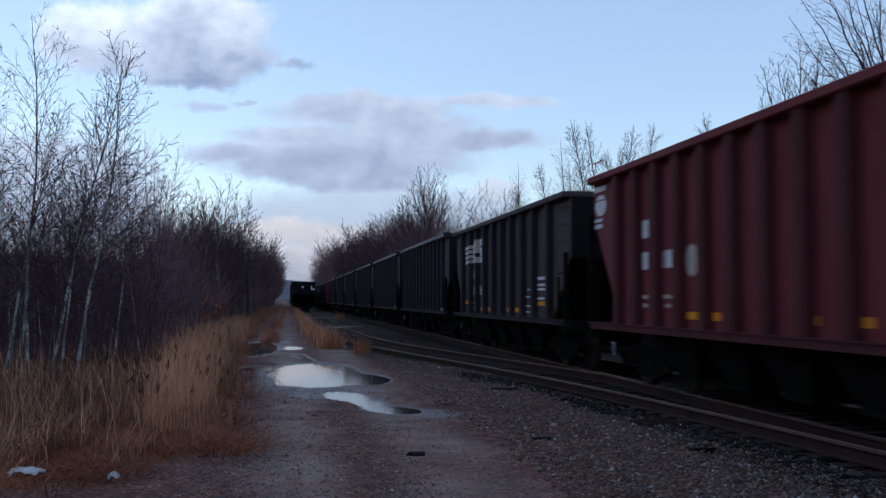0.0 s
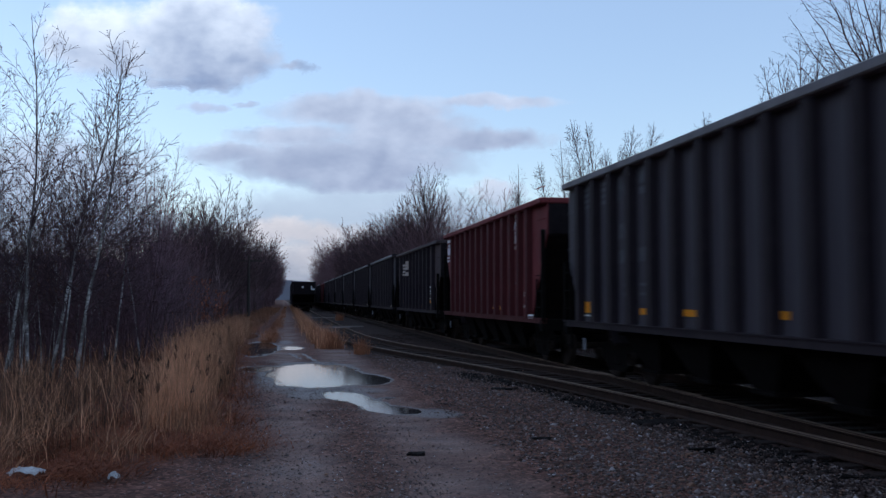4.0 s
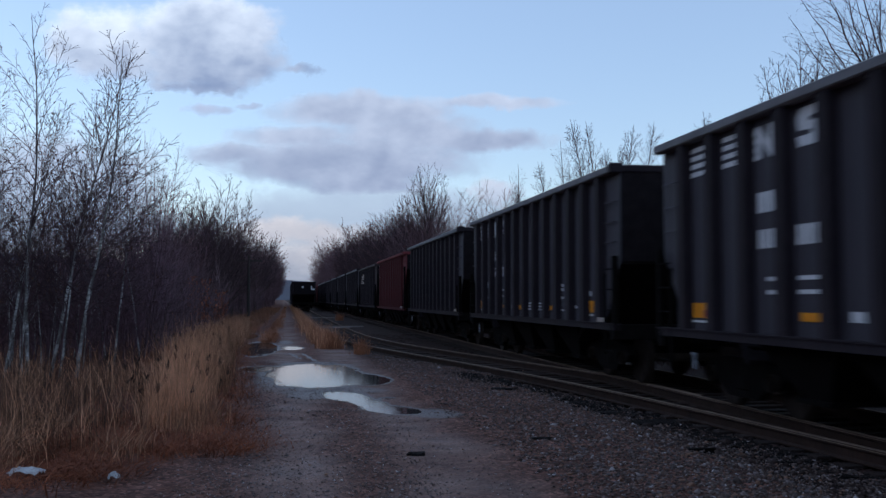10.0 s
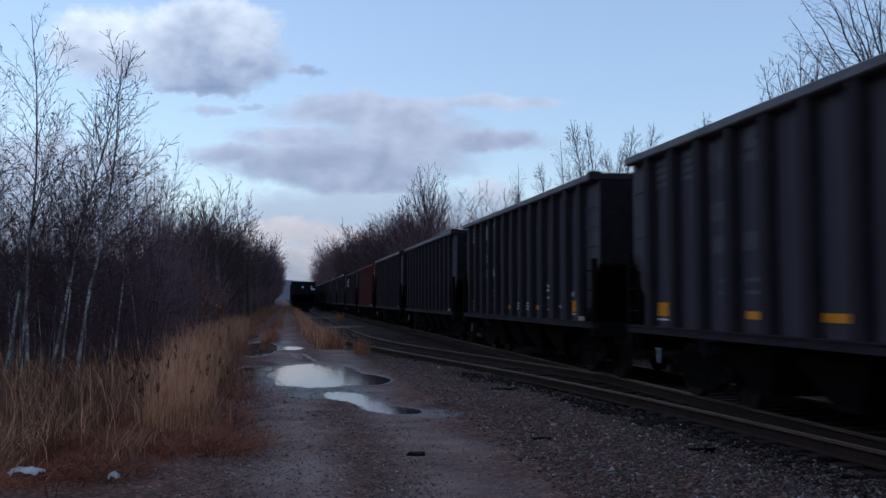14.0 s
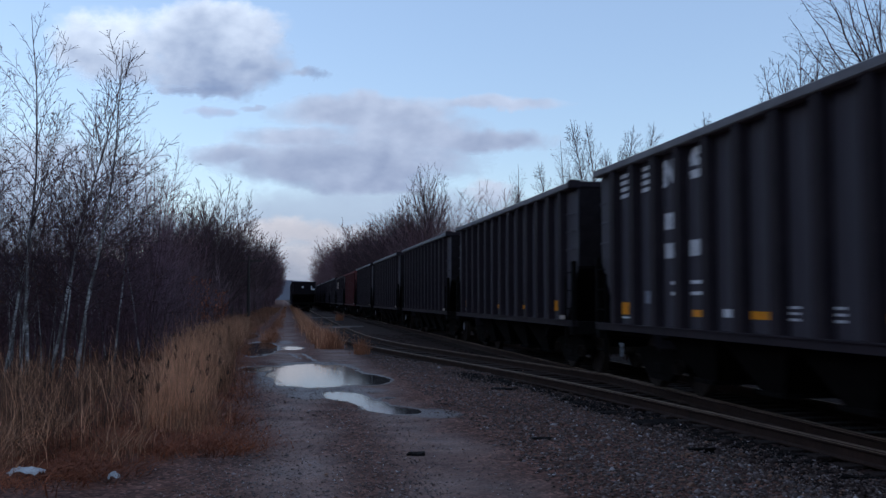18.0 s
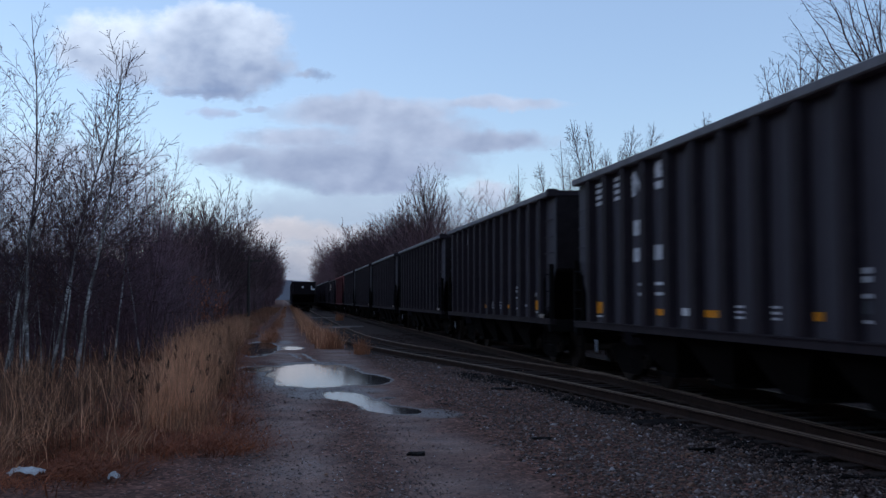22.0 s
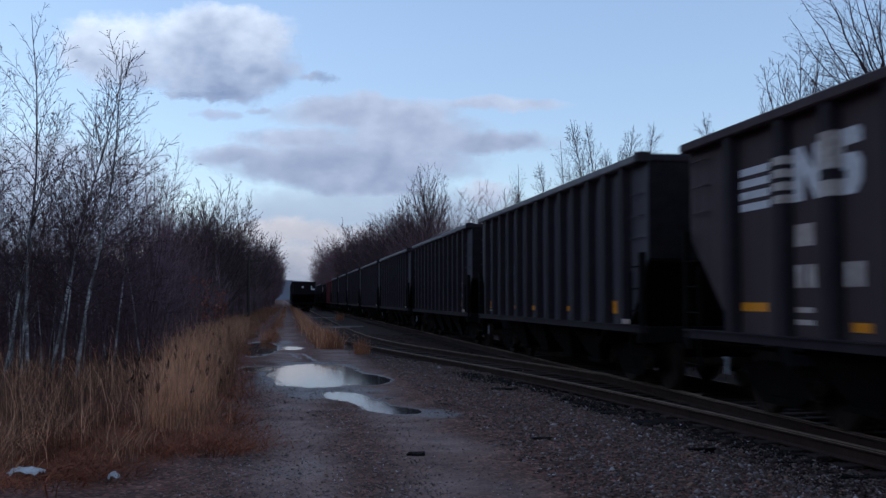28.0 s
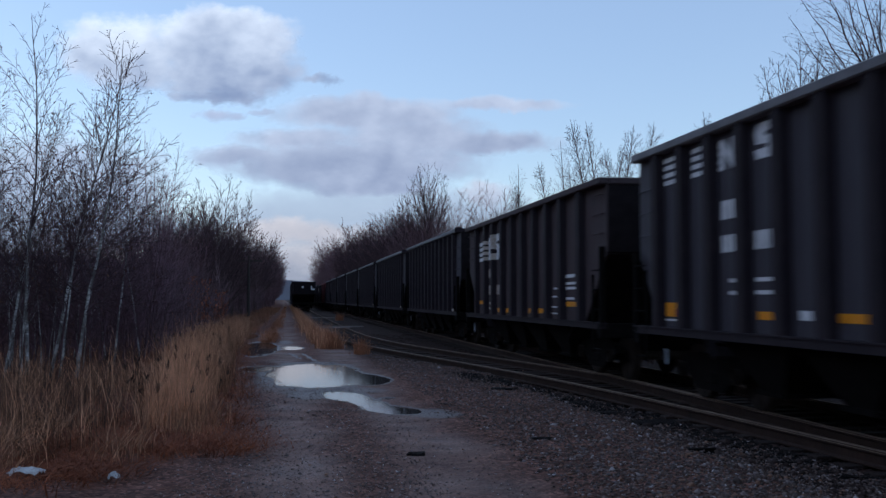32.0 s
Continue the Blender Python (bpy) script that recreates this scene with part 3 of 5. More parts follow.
        for d in (-0.89, 0.89):
            m = Mesh()
            for q in (-1, 1):
                m.add(*tube([(q * 0.68, 0, 0), (q * 0.69, 0, 0), (q * 0.715, 0, 0), (q * 0.72, 0, 0), (q * 0.80, 0, 0), (q * 0.81, 0, 0), (q * 0.79, 0, 0), (q * 0.77, 0, 0), (q * 0.82, 0, 0)], [0.2, 0.485, 0.485, 0.46, 0.455, 0.40, 0.37, 0.16, 0.10], 24))
                # cast-in vent openings show the turn
                for h in range(4):
                    a = h * math.pi / 2
                    m.add(*tube([(q * 0.785, 0.27 * math.cos(a), 0.27 * math.sin(a)), (q * 0.80, 0.27 * math.cos(a), 0.27 * math.sin(a)), (q * 0.801, 0.27 * math.cos(a), 0.27 * math.sin(a))], [0.06, 0.055, 0.001], 6))
            m.add(*tube([(-0.8, 0, 0), (0.8, 0, 0)], [0.08, 0.08], 10))
            ws = mesh_ob("wheelset", m.v, m.f, M_WHEEL, truck, "steel wheels on an axle")
            ws.matrix_basis = pose(0, d, 0.458)
    part("brake_pipe", tube_bm([(-1.25, -half + 0.4, 0.9), (-1.25, half - 0.4, 0.9)], 0.025, 6), M_GEAR, car)
    part("brake_cylinder", tube_bm([(-0.9, half - 1.0, 1.3), (-0.9, half - 0.55, 1.3), (-0.9, half - 0.54, 1.3)], 0.15, 10), M_GEAR, car)
    # marks on the near side; offsets are from the front end
    f = half
    face = -xs

    def cell(a, b, z0, z1):
        return (f - b, f - a, z0, z1)
    if kind in ("black", "faded"):
        letter = M_WHITE if kind == "black" else M_FADED
        for a in (1.03, 2.05):
            marks(car, [cell(a, a + 0.62, 3.23 + 0.115 * k, 3.295 + 0.115 * k) for k in range(4)], face, letter, "emblem_stripe")
        marks(car, [cell(2.93, 2.98, 3.21 + 0.105 * k, 3.265 + 0.105 * k) for k in range(4)], face, letter, "emblem_stripe")
        part("emblem_block", prism([(f - 2.96, 3.21), (f - 2.96, 3.62), (f - 3.07, 3.62), (f - 3.28, 3.40), (f - 3.28, 3.62), (f - 3.42, 3.62), (f - 3.42, 3.21), (f - 3.32, 3.21), (f - 3.09, 3.44), (f - 3.09, 3.21)], 0, face - 0.006, face), letter, car)
        part("emblem_block", prism([(f - 3.98, 3.22), (f - 3.93, 3.34), (f - 4.24, 3.34), (f - 4.24, 3.39), (f - 3.98, 3.41), (f - 3.93, 3.55), (f - 4.02, 3.66), (f - 4.48, 3.66), (f - 4.50, 3.55), (f - 4.18, 3.54), (f - 4.20, 3.49), (f - 4.42, 3.48), (f - 4.50, 3.37), (f - 4.42, 3.22)], 0, face - 0.006, face), letter, car)
        marks(car, [cell(2.99, 3.17, 2.55, 2.80), cell(3.21, 3.40, 2.55, 2.80)], face, letter)
        marks(car, [cell(2.99, 3.06, 2.11, 2.34), cell(3.10, 3.23, 2.11, 2.34), cell(3.27, 3.40, 2.11, 2.34), cell(3.90, 3.99, 2.11, 2.34), cell(4.03, 4.20, 2.11, 2.34), cell(4.25, 4.43, 2.11, 2.34)], face, letter)
        for a, b in ((3.19, 3.54), (3.91, 4.33)):
            marks(car, [cell(a, b, 1.71, 1.76), cell(a, b, 1.55, 1.60)], face, letter)
        marks(car, [cell(1.05, 1.50, 1.23, 1.44)], face, M_YELLOW, "reflector", "yellow reflective plate")
        marks(car, [cell(1.02, 1.64, 1.165, 1.195)], face, M_WHITE)
        marks(car, [cell(3.95, 4.42, 1.24, 1.34), cell(5.70, 6.22, 1.24, 1.34), cell(8.33, 8.68, 1.25, 1.35), cell(11.26, 11.54, 1.24, 1.46)], face, M_YELLOW, "reflector", "yellow reflective plate")
        marks(car, [cell(11.17, 11.27, 1.24, 1.36)], face - 0.006, M_REDTAPE, "reflector", "red reflective plate")
        marks(car, [cell(12.15, 12.5, 1.08, 1.16)], -w - 0.005, M_PINK, "stencil_plate", "dull tan plate")
        if kind == "black":
            marks(car, [cell(1.41, 1.52, 1.24, 1.34)], face - 0.006, M_REDTAPE, "reflector", "red reflective plate")
            marks(car, [cell(4.93, 5.17, 1.25, 1.36)], face, letter, "stencil_plate")
            for a in (6.45, 7.35):
                marks(car, [cell(a, a + 0.40, 1.24 + 0.07 * k, 1.27 + 0.07 * k) for k in range(3)], face, letter)
            marks(car, [cell(9.08, 9.55, z, z + h) for z, h in ((1.245, 0.035), (1.50, 0.045), (1.66, 0.06))] + [cell(9.02, 9.56, 1.75, 1.81), cell(10.18, 10.50, 1.31, 1.36), cell(11.08, 11.52, 1.175, 1.21), cell(11.08, 11.40, 1.55, 1.64)], face, letter)
            marks(car, [cell(9.08, 9.55, 1.34, 1.47)], face, M_FADED, "stencil_plate")
    elif kind == "brown":
        marks(car, [cell(1.34, 2.28, 2.60 + 0.15 * k, 2.695 + 0.15 * k) for k in range(4)], face, M_WHITE, "emblem_stripe")
        def post_mark(off, z0, z1):
            """Paint on a post's face and its sloping rear flank."""
            skin = [(-w, f - off + 0.10), (-w - 0.006, f - off + 0.10), (-w - 0.006, f - off - 0.102), (face - 0.006, f - off - 0.146), (face - 0.001, f - off - 0.141), (-w, f - off - 0.10)]
            part("emblem_stripe", prism(skin, 2, z0, z1), M_PINK, car, "rust-stained white paint")
        for k in range(4):
            post_mark(2.70, 2.60 + 0.15 * k, 2.695 + 0.15 * k)
        post_mark(3.70, 2.58, 2.75)
        post_mark(3.70, 2.87, 3.27)
        marks(car, [cell(2.845, 2.90, 2.60 + 0.15 * k, 2.695 + 0.15 * k) for k in range(4)], face, M_WHITE, "emblem_stripe")
        part("emblem_block", prism([(f - 2.86, 2.60), (f - 2.86, 3.22), (f - 3.04, 3.22), (f - 3.30, 2.90), (f - 3.30, 3.22), (f - 3.50, 3.22), (f - 3.50, 2.60), (f - 3.32, 2.60), (f - 3.06, 2.92), (f - 3.06, 2.60)], 0, face - 0.008, face), M_WHITE, car)
        part("emblem_block", prism([(f - 3.60, 2.58), (f - 3.60, 2.75), (f - 3.90, 2.75), (f - 3.90, 2.84), (f - 3.60, 2.86), (f - 3.60, 3.27), (f - 4.10, 3.28), (f - 4.18, 3.22), (f - 4.18, 3.10), (f - 3.86, 3.09), (f - 3.86, 3.02), (f - 4.10, 3.00), (f - 4.18, 2.90), (f - 4.17, 2.70), (f - 4.06, 2.58)], 0, face - 0.008, face), M_WHITE, car)
        marks(car, [cell(2.86, 3.25, 2.09, 2.34)], face, M_PINK)
        marks(car, [cell(2.86, 3.03, 1.62, 1.88), cell(3.10, 3.28, 1.62, 1.88), cell(3.84, 3.98, 1.62, 1.88), cell(4.03, 4.18, 1.62, 1.88)], face, M_PINK)
        marks(car, [cell(2.86, 3.22, 1.34, 1.40), cell(2.86, 3.22, 1.20, 1.26)], face, M_PINK)
        marks(car, [cell(1.27, 2.20, 1.34, 1.45), cell(3.95, 4.28, 1.15, 1.25), cell(4.71, 5.21, 1.14, 1.25), cell(7.35, 7.77, 1.16, 1.27), cell(8.06, 8.61, 1.17, 1.28), cell(10.40, 11.13, 1.34, 1.44)], face, M_YELLOW, "reflector", "yellow reflective strip")
        marks(car, [cell(9.36, 10.0, z, z + 0.03) for z in (1.17, 1.31, 1.53)] + [cell(9.51, 9.84, 1.70, 1.74), cell(10.31, 11.02, 1.93, 2.0), cell(10.40, 11.13, 1.79, 1.84), cell(10.40, 11.12, 1.69, 1.74), cell(10.39, 10.97, 1.48, 1.53)], face, M_WHITE)
    else:
        # pale remains of a shield at the front corner, round emblem towards the rear
        marks(car, [cell(0.02, 0.66, 3.48, 3.58), cell(0.02, 0.44, 2.92, 2.98), cell(0.02, 0.44, 2.80, 2.88)], face, M_WHITE)
        part("emblem_block", prism([(f - 0.05 - 0.31 + 0.3 * math.cos(k * 0.5236), 3.22 + 0.2 * math.sin(k * 0.5236)) for k in range(12)], 0, face - 0.006, face), M_WHITE, car)
        marks(car, [cell(2.16, 2.38, 2.48, 2.77), cell(2.46, 2.70, 2.48, 2.77)], face, M_WHITE)
        marks(car, [cell(1.14, 1.32, 1.97, 2.23), cell(1.38, 1.56, 1.97, 2.23), cell(2.16, 2.36, 1.97, 2.25), cell(2.44, 2.67, 1.97, 2.25), cell(3.14, 3.34, 1.97, 2.24), cell(3.42, 3.62, 1.97, 2.24)], face, M_WHITE)
        for a in (1.0, 2.2, 3.15):
            marks(car, [cell(a, a + 0.45, 1.50, 1.56), cell(a + 0.2, a + 0.42, 1.36, 1.42)], face, M_PINK)
        part("pale_patch", prism([(f - 4.36 + 0.21 * math.cos(k * 0.628), 2.05 + 0.24 * math.sin(k * 0.628)) for k in range(10)], 0, face - 0.006, face), M_PINK, car)
        disc = [(f - 10.42 + 0.28 * math.cos(k * math.pi / 12), 3.22 + 0.30 * math.sin(k * math.pi / 12)) for k in range(24)]
        part("emblem_disc", prism(disc, 0, face - 0.006, face), M_WHITE, car, "worn white disc")
        part("emblem_base", boxes((face - 0.006, face, f - 10.70, f - 10.14, 2.90, 3.04)), M_WHITE, car)
        part("emblem_inset", prism([(f - 10.44 + 0.13 * math.cos(k * math.pi / 6), 3.24 + 0.17 * math.sin(k * math.pi / 6)) for k in range(12)], 0, face - 0.011, face - 0.006), M_RED, car)
        marks(car, [cell(10.2, 10.56, 3.12 + 0.07 * k, 3.15 + 0.07 * k) for k in range(2)], face - 0.011, M_RED)
        marks(car, [cell(10.14, 10.70, 3.55, 3.62), cell(10.14, 10.72, 2.75, 2.84)], face, M_PINK)
        marks(car, [cell(10.09, 10.67, 1.88, 1.91), cell(10.09, 10.67, 1.56, 1.59), cell(10.09, 10.12, 1.59, 1.88), cell(10.64, 10.67, 1.59, 1.88), cell(10.12, 10.64, 1.66, 1.69)], face, M_FADED)
        marks(car, [cell(1.04, 1.50, 1.60, 1.81), cell(4.17, 4.55, 1.20, 1.31), cell(4.90, 5.26, 1.20, 1.31), cell(7.26, 7.66, 1.20, 1.31), cell(8.12, 8.65, 1.20, 1.31), cell(11.24, 11.64, 1.71, 1.80), cell(11.26, 11.63, 1.39, 1.50)], face, M_YELLOW, "reflector", "yellow reflective strip")
        marks(car, [cell(11.12, 11.62, 1.63, 1.66), cell(11.12, 11.55, 1.56, 1.59), cell(11.14, 11.56, 1.27, 1.36)], face, M_PINK)
        marks(car, [cell(12.03, 12.5, 1.04, 1.08), cell(12.05, 12.5, 1.10, 1.14)], -w - 0.005, M_WHITE)
    for c in car.children:
        if c.name.split(".")[0] in MARK_PARTS:
            c.location.z += 0.037
    return car


KINDS = {0: "red", -1: "brown", 1: "faded", 4: "faded", 7: "faded", 8: "brown", -5: "faded", -8: "red", -10: "brown", -3: "faded"}
FRONTS = {0: 17.43, 1: 2.52, 2: -12.40, 3: -27.37, 4: -42.16, 5: -56.62, 6: -71.33, 7: -86.04, 8: -100.70, 9: -115.35, 10: -130.05}
for k in range(-1, -18, -1):
    FRONTS[k] = 32.0 - 14.72 * (k + 1)
RUN = [(0, -0.06), (1, 4.12), (2, 8.17), (3, 12.23), (4, 16.50), (5, 20.72), (6, 24.96), (7, 28.93), (8, 32.99), (9, 37.23), (10, 41.40), (11, 45.35), (12, 49.30), (13, 53.49), (14, 57.49), (15, 61.55), (16, 65.57), (17, 69.61), (18, 73.58), (19, 77.66), (20, 81.70), (21, 85.72), (22, 89.64), (23, 93.65), (24, 97.73), (25, 101.64), (26, 105.67), (27, 109.70), (28, 113.74), (29, 117.74), (30, 122.03), (31, 126.22), (32, 130.38)]
patterns = {kind: hopper(kind) for kind in ("black", "faded", "red", "brown")}
used, TRAIN = set(), {}
for k in sorted(FRONTS):
    kind = KINDS.get(k, "black")
    home = pose(TRACK_X, FRONTS[k] - (6.62 if kind == "red" else 6.5), RAIL_Z)
    if kind in used:
        TRAIN[k] = copy_thing(patterns[kind], home)
    else:
        patterns[kind].matrix_basis = home
        TRAIN[k] = patterns[kind]
        used.add(kind)
# what sets single cars apart: a pale scrawl on one, a small plate on another
def smear(car, off, z, ry, rz, seed):
    r = random.Random(seed)
    for _ in range(22):
        u, v = r.gauss(0, 0.42), r.gauss(0, 0.42)
        a, b = r.uniform(0.02, 0.09), r.uniform(0.012, 0.05)
        y, h = 6.5 - off + ry * max(-1, min(1, u)), z + rz * max(-1, min(1, v))
        part("chalk_stroke", boxes((-1.476 - r.uniform(0, 0.003), -1.47, y - a, y + a, h - b, h + b)), M_CHALK, car, "smudged pale stroke")


for a, b, z0, z1 in [(11.14, 11.62, 2.03, 2.075), (11.14, 11.62, 1.94, 1.98), (11.22, 11.45, 1.79, 1.84)]:
    part("stencil_bar", boxes((-1.476, -1.47, 6.5 - b, 6.5 - a, z0, z1)), M_WHITE, TRAIN[6])
smear(TRAIN[2], 2.22, 1.95, 0.30, 0.14, 4)
smear(TRAIN[2], 2.28, 1.56, 0.28, 0.14, 9)
part("stencil_plate", boxes((-1.476, -1.47, 6.5 - 2.40, 6.5 - 2.13, 1.46, 1.66)), M_CHALK, TRAIN[5], "small pale plate")

# cars left standing on the siding
for k in range(3):
    c = copy_thing(patterns["faded"], pose(TRACK_X - 4.55, 138.0 + 14.72 * k, RAIL_Z))
    tagged(c, "dark coal hopper car standing on the siding", "hopper car", "cars on the siding")
    if k == 0:
        part("marker_plate", boxes((-0.30, -0.05, -6.56, -6.54, 3.05, 3.25)), M_WHITE, c, "pale plate on the car end")
        part("marker_plate", boxes((0.95, 1.45, -6.56, -6.54, 2.75, 2.95), (0.95, 1.10, -6.56, -6.54, 2.95, 3.3)), M_WHITE, c, "pale plate on the car end")


# ---- trees ----
def fork(wood, fine, rnd, start, way, length, radius, depth, split, spread, thin, lift=0.10, side=0.5):
    """A branch that bends a little, forks at its end, and bears a side branch now and then."""
    seg = 3 if depth else 2
    pts, rad = [Vector(start)], [radius]
    d = Vector(way).normalized()
    for i in range(seg):
        d = (d + Vector((rnd.gauss(0, 0.07), rnd.gauss(0, 0.07), rnd.gauss(0, 0.05) + lift / seg))).normalized()
        pts.append(pts[-1] + d * (length / seg))
        rad.append(max(radius * (1 - 0.2 * (i + 1) / seg), thin * (0.9 if depth else 0.6)))
    (wood if radius > 0.045 else fine).add(*tube(pts, rad, 7 if radius > 0.06 else 5 if radius > 0.03 else 3 if radius > max(0.008, thin * 1.7) else 2))
    if depth <= 0:
        return
    n = int(split) + (rnd.random() < split - int(split))
    turn = rnd.uniform(0, 6.28)
    u = d.cross(Vector((0.37, 0.61, 0.7))).normalized()
    w = d.cross(u)
    for k in range(n):
        a = radians(spread * rnd.uniform(0.45, 1.25)) * (0.35 if k == 0 else 1.0)
        b = turn + 6.283 * k / n + rnd.gauss(0, 0.35)
        fork(wood, fine, rnd, pts[-1], d * math.cos(a) + (u * math.cos(b) + w * math.sin(b)) * math.sin(a), length * (rnd.uniform(0.80, 0.95) if k == 0 else rnd.uniform(0.60, 0.88)), max(rad[-1] * (0.86 if k == 0 else 0.72), thin), depth - 1, split, spread, thin, lift, side)
    for i in range(1, seg):
        if rnd.random() < side and depth > 1:
            a, b = radians(spread * rnd.uniform(0.9, 1.6)), rnd.uniform(0, 6.28)
            fork(wood, fine, rnd, pts[i], d * math.cos(a) + (u * math.cos(b) + w * math.sin(b)) * math.sin(a), length * rnd.uniform(0.5, 0.75), max(rad[i] * 0.5, thin), depth - 2, split, spread, thin, lift, side)


def to_dome(p, d, dome):
    """How far it is from p along d to the crown's outline: middle height, half height, half width."""
    zc, rz, r = dome
    q, e = Vector((p.x / r, p.y / r, (p.z - zc) / rz)), Vector((d.x / r, d.y / r, d.z / rz))
    a, b, c = e.dot(e), q.dot(e), q.dot(q) - 1
    return (-b + math.sqrt(max(b * b - a * c, 0.05 * a))) / a


def limb(wood, fine, rnd, start, way, length, radius, plan, thin, lift, stem=False, dome=None, bow=0.0, step=0.22):
    """A tapering limb that bends upwards and bears shorter limbs, down to twigs.
    plan: for each order, how many shoots a metre, the bare part, their angle and their share of the length."""
    seg = (14 if step < 0.3 else 7) if stem else max(1, min(6, int(length / step)))
    wob = 0.034 if stem else 0.048
    pts, rad = [Vector(start)], [radius]
    d = Vector(way).normalized()
    for i in range(seg):
        up = lift / seg
        d = (d + Vector((rnd.gauss(0, wob) - bow * d.x / seg, rnd.gauss(0, wob) - bow * d.y / seg, rnd.gauss(0, wob * 0.5) + up))).normalized()
        pts.append(pts[-1] + d * (length / seg))
        rad.append(max(radius * (1 - 0.88 * (i + 1) / seg), thin * (0.9 if plan else 0.5)))
    (wood if stem or radius > 0.05 else fine).add(*tube(pts, rad, (8 if step < 0.3 else 4) if stem else 5 if radius > 0.03 and step < 0.3 else 3 if radius > max(0.009, thin * 1.6) else 2))
    if not plan:
        return
    many, bare, angle, share_of = plan[0]
    n = max(1, int(many * length + rnd.random()))
    turn = rnd.uniform(0, 6.28)
    for k in range(n):
        u = bare + (0.93 - bare) * (k + rnd.random()) / n
        i = min(int(u * seg), seg - 1)
        p = pts[i].lerp(pts[i + 1], u * seg - i)
        d = (pts[i + 1] - pts[i]).normalized()
        x = d.cross(Vector((0.37, 0.61, 0.7))).normalized()
        y = d.cross(x)
        a, b = radians(angle * rnd.uniform(0.7, 1.25) * ((1.2 - 0.45 * u) if stem else 1)), turn + k * 2.4 + rnd.gauss(0, 0.4)
        way = d * math.cos(a) + (x * math.cos(b) + y * math.sin(b)) * math.sin(a)
        l = share_of * length * (1.0 - 0.72 * u) * rnd.uniform(0.6, 1.2)
        if dome:
            l = to_dome(p - pts[0], way, dome) * rnd.uniform(0.74, 1.03)
        limb(wood, fine, rnd, p, way, max(l, 0.14), max(min(rad[i] * (0.5 if stem and not dome else 0.62), (0.015 if dome else 0.012) * l + thin), thin), plan[1:], thin, lift * (1.6 if stem else 1.0), False, None, 0.0, step)


def crown(wood, fine, rnd, foot, radius, fork_z, leaders, widest, dome, rise, plan, thin, stout=0.0115):
    """A trunk that divides into many upswept leaders, which end on a dome and bear finer and finer shoots.
    fork_z: lowest and highest fork; widest: the lowest leader's angle from the vertical; rise: how late a leader turns up."""
    foot = Vector(foot)
    low, high = fork_z
    trunk = [foot + Vector((rnd.gauss(0, 0.02) * i, rnd.gauss(0, 0.02) * i, high * i / 9)) for i in range(10)]
    girth = [radius * (1.25 if i == 0 else 1 - 0.055 * i) for i in range(10)]
    wood.add(*tube(trunk, girth, 8))
    for k in range(leaders):
        u = (k + 0.5) / leaders
        t, b = math.acos(1 - u * (1 - math.cos(radians(widest)))), k * 2.39996 + rnd.gauss(0, 0.25)
        far = rnd.uniform(0.84, 1.02)
        goal = foot + Vector((math.sin(t) * math.cos(b) * dome[2] * far, math.sin(t) * math.sin(b) * dome[2] * far, dome[0] + math.cos(t) * dome[1] * far))
        z = max(low, min(high, high + (low - high) * u + rnd.gauss(0, 0.12) * (high - low)))
        i = min(int(z / high * 9), 8)
        p = trunk[i].lerp(trunk[i + 1], z / high * 9 - i)
        turn = Vector((p.x + (goal.x - p.x) * rise, p.y + (goal.y - p.y) * rise, p.z + (goal.z - p.z) * (1 - rise) * 0.9))
        seg = 10
        pts = [(p * (1 - v) + turn * v) * (1 - v) + (turn * (1 - v) + goal * v) * v for v in [j / seg for j in range(seg + 1)]]
        length = sum((pts[j + 1] - pts[j]).length for j in range(seg))
        drift = Vector((0, 0, 0))
        for j in range(2, seg + 1):
            drift = drift * 0.7 + Vector((rnd.gauss(0, 1), rnd.gauss(0, 1), rnd.gauss(0, 0.6))) * 0.011 * length
            pts[j] = pts[j] + drift
        r = max(min(girth[i] * 0.5, stout * length + thin), thin)
        rad = [max(r * (1 - 0.86 * (j / seg) ** 0.8), thin * 0.8) for j in range(seg + 1)]
        (wood if r > 0.035 else fine).add(*tube(pts, rad, 5 if r > 0.025 else 4))
        many, bare, angle, share_of = plan[0]
        n = max(2, int(many * length + rnd.random()))
        spin = rnd.uniform(0, 6.28)
        for m in range(n):
            v = bare + (0.96 - bare) * (m + rnd.random()) / n
            j = min(int(v * seg), seg - 1)
            q = pts[j].lerp(pts[j + 1], v * seg - j)
            d = (pts[j + 1] - pts[j]).normalized()
            x = d.cross(Vector((0.37, 0.61, 0.7))).normalized()
            y = d.cross(x)
            a, c = radians(angle * rnd.uniform(0.7, 1.25)), spin + m * 2.4 + rnd.gauss(0, 0.4)
            way = d * math.cos(a) + (x * math.cos(c) + y * math.sin(c)) * math.sin(a)
            l = min(share_of * length * (1 - 0.62 * v) * rnd.uniform(0.6, 1.2), max(to_dome(q - foot, way, dome), 0.05) + 0.25)
            limb(wood, fine, rnd, q, way, max(l, 0.18), max(min(rad[j] * 0.62, 0.9 * stout * l + thin), thin), plan[1:], thin, 0.14)


BIRCH, SPREAD, SLIM, UPRIGHT, FAN = "birch", "spread", "slim", "upright", "fan"


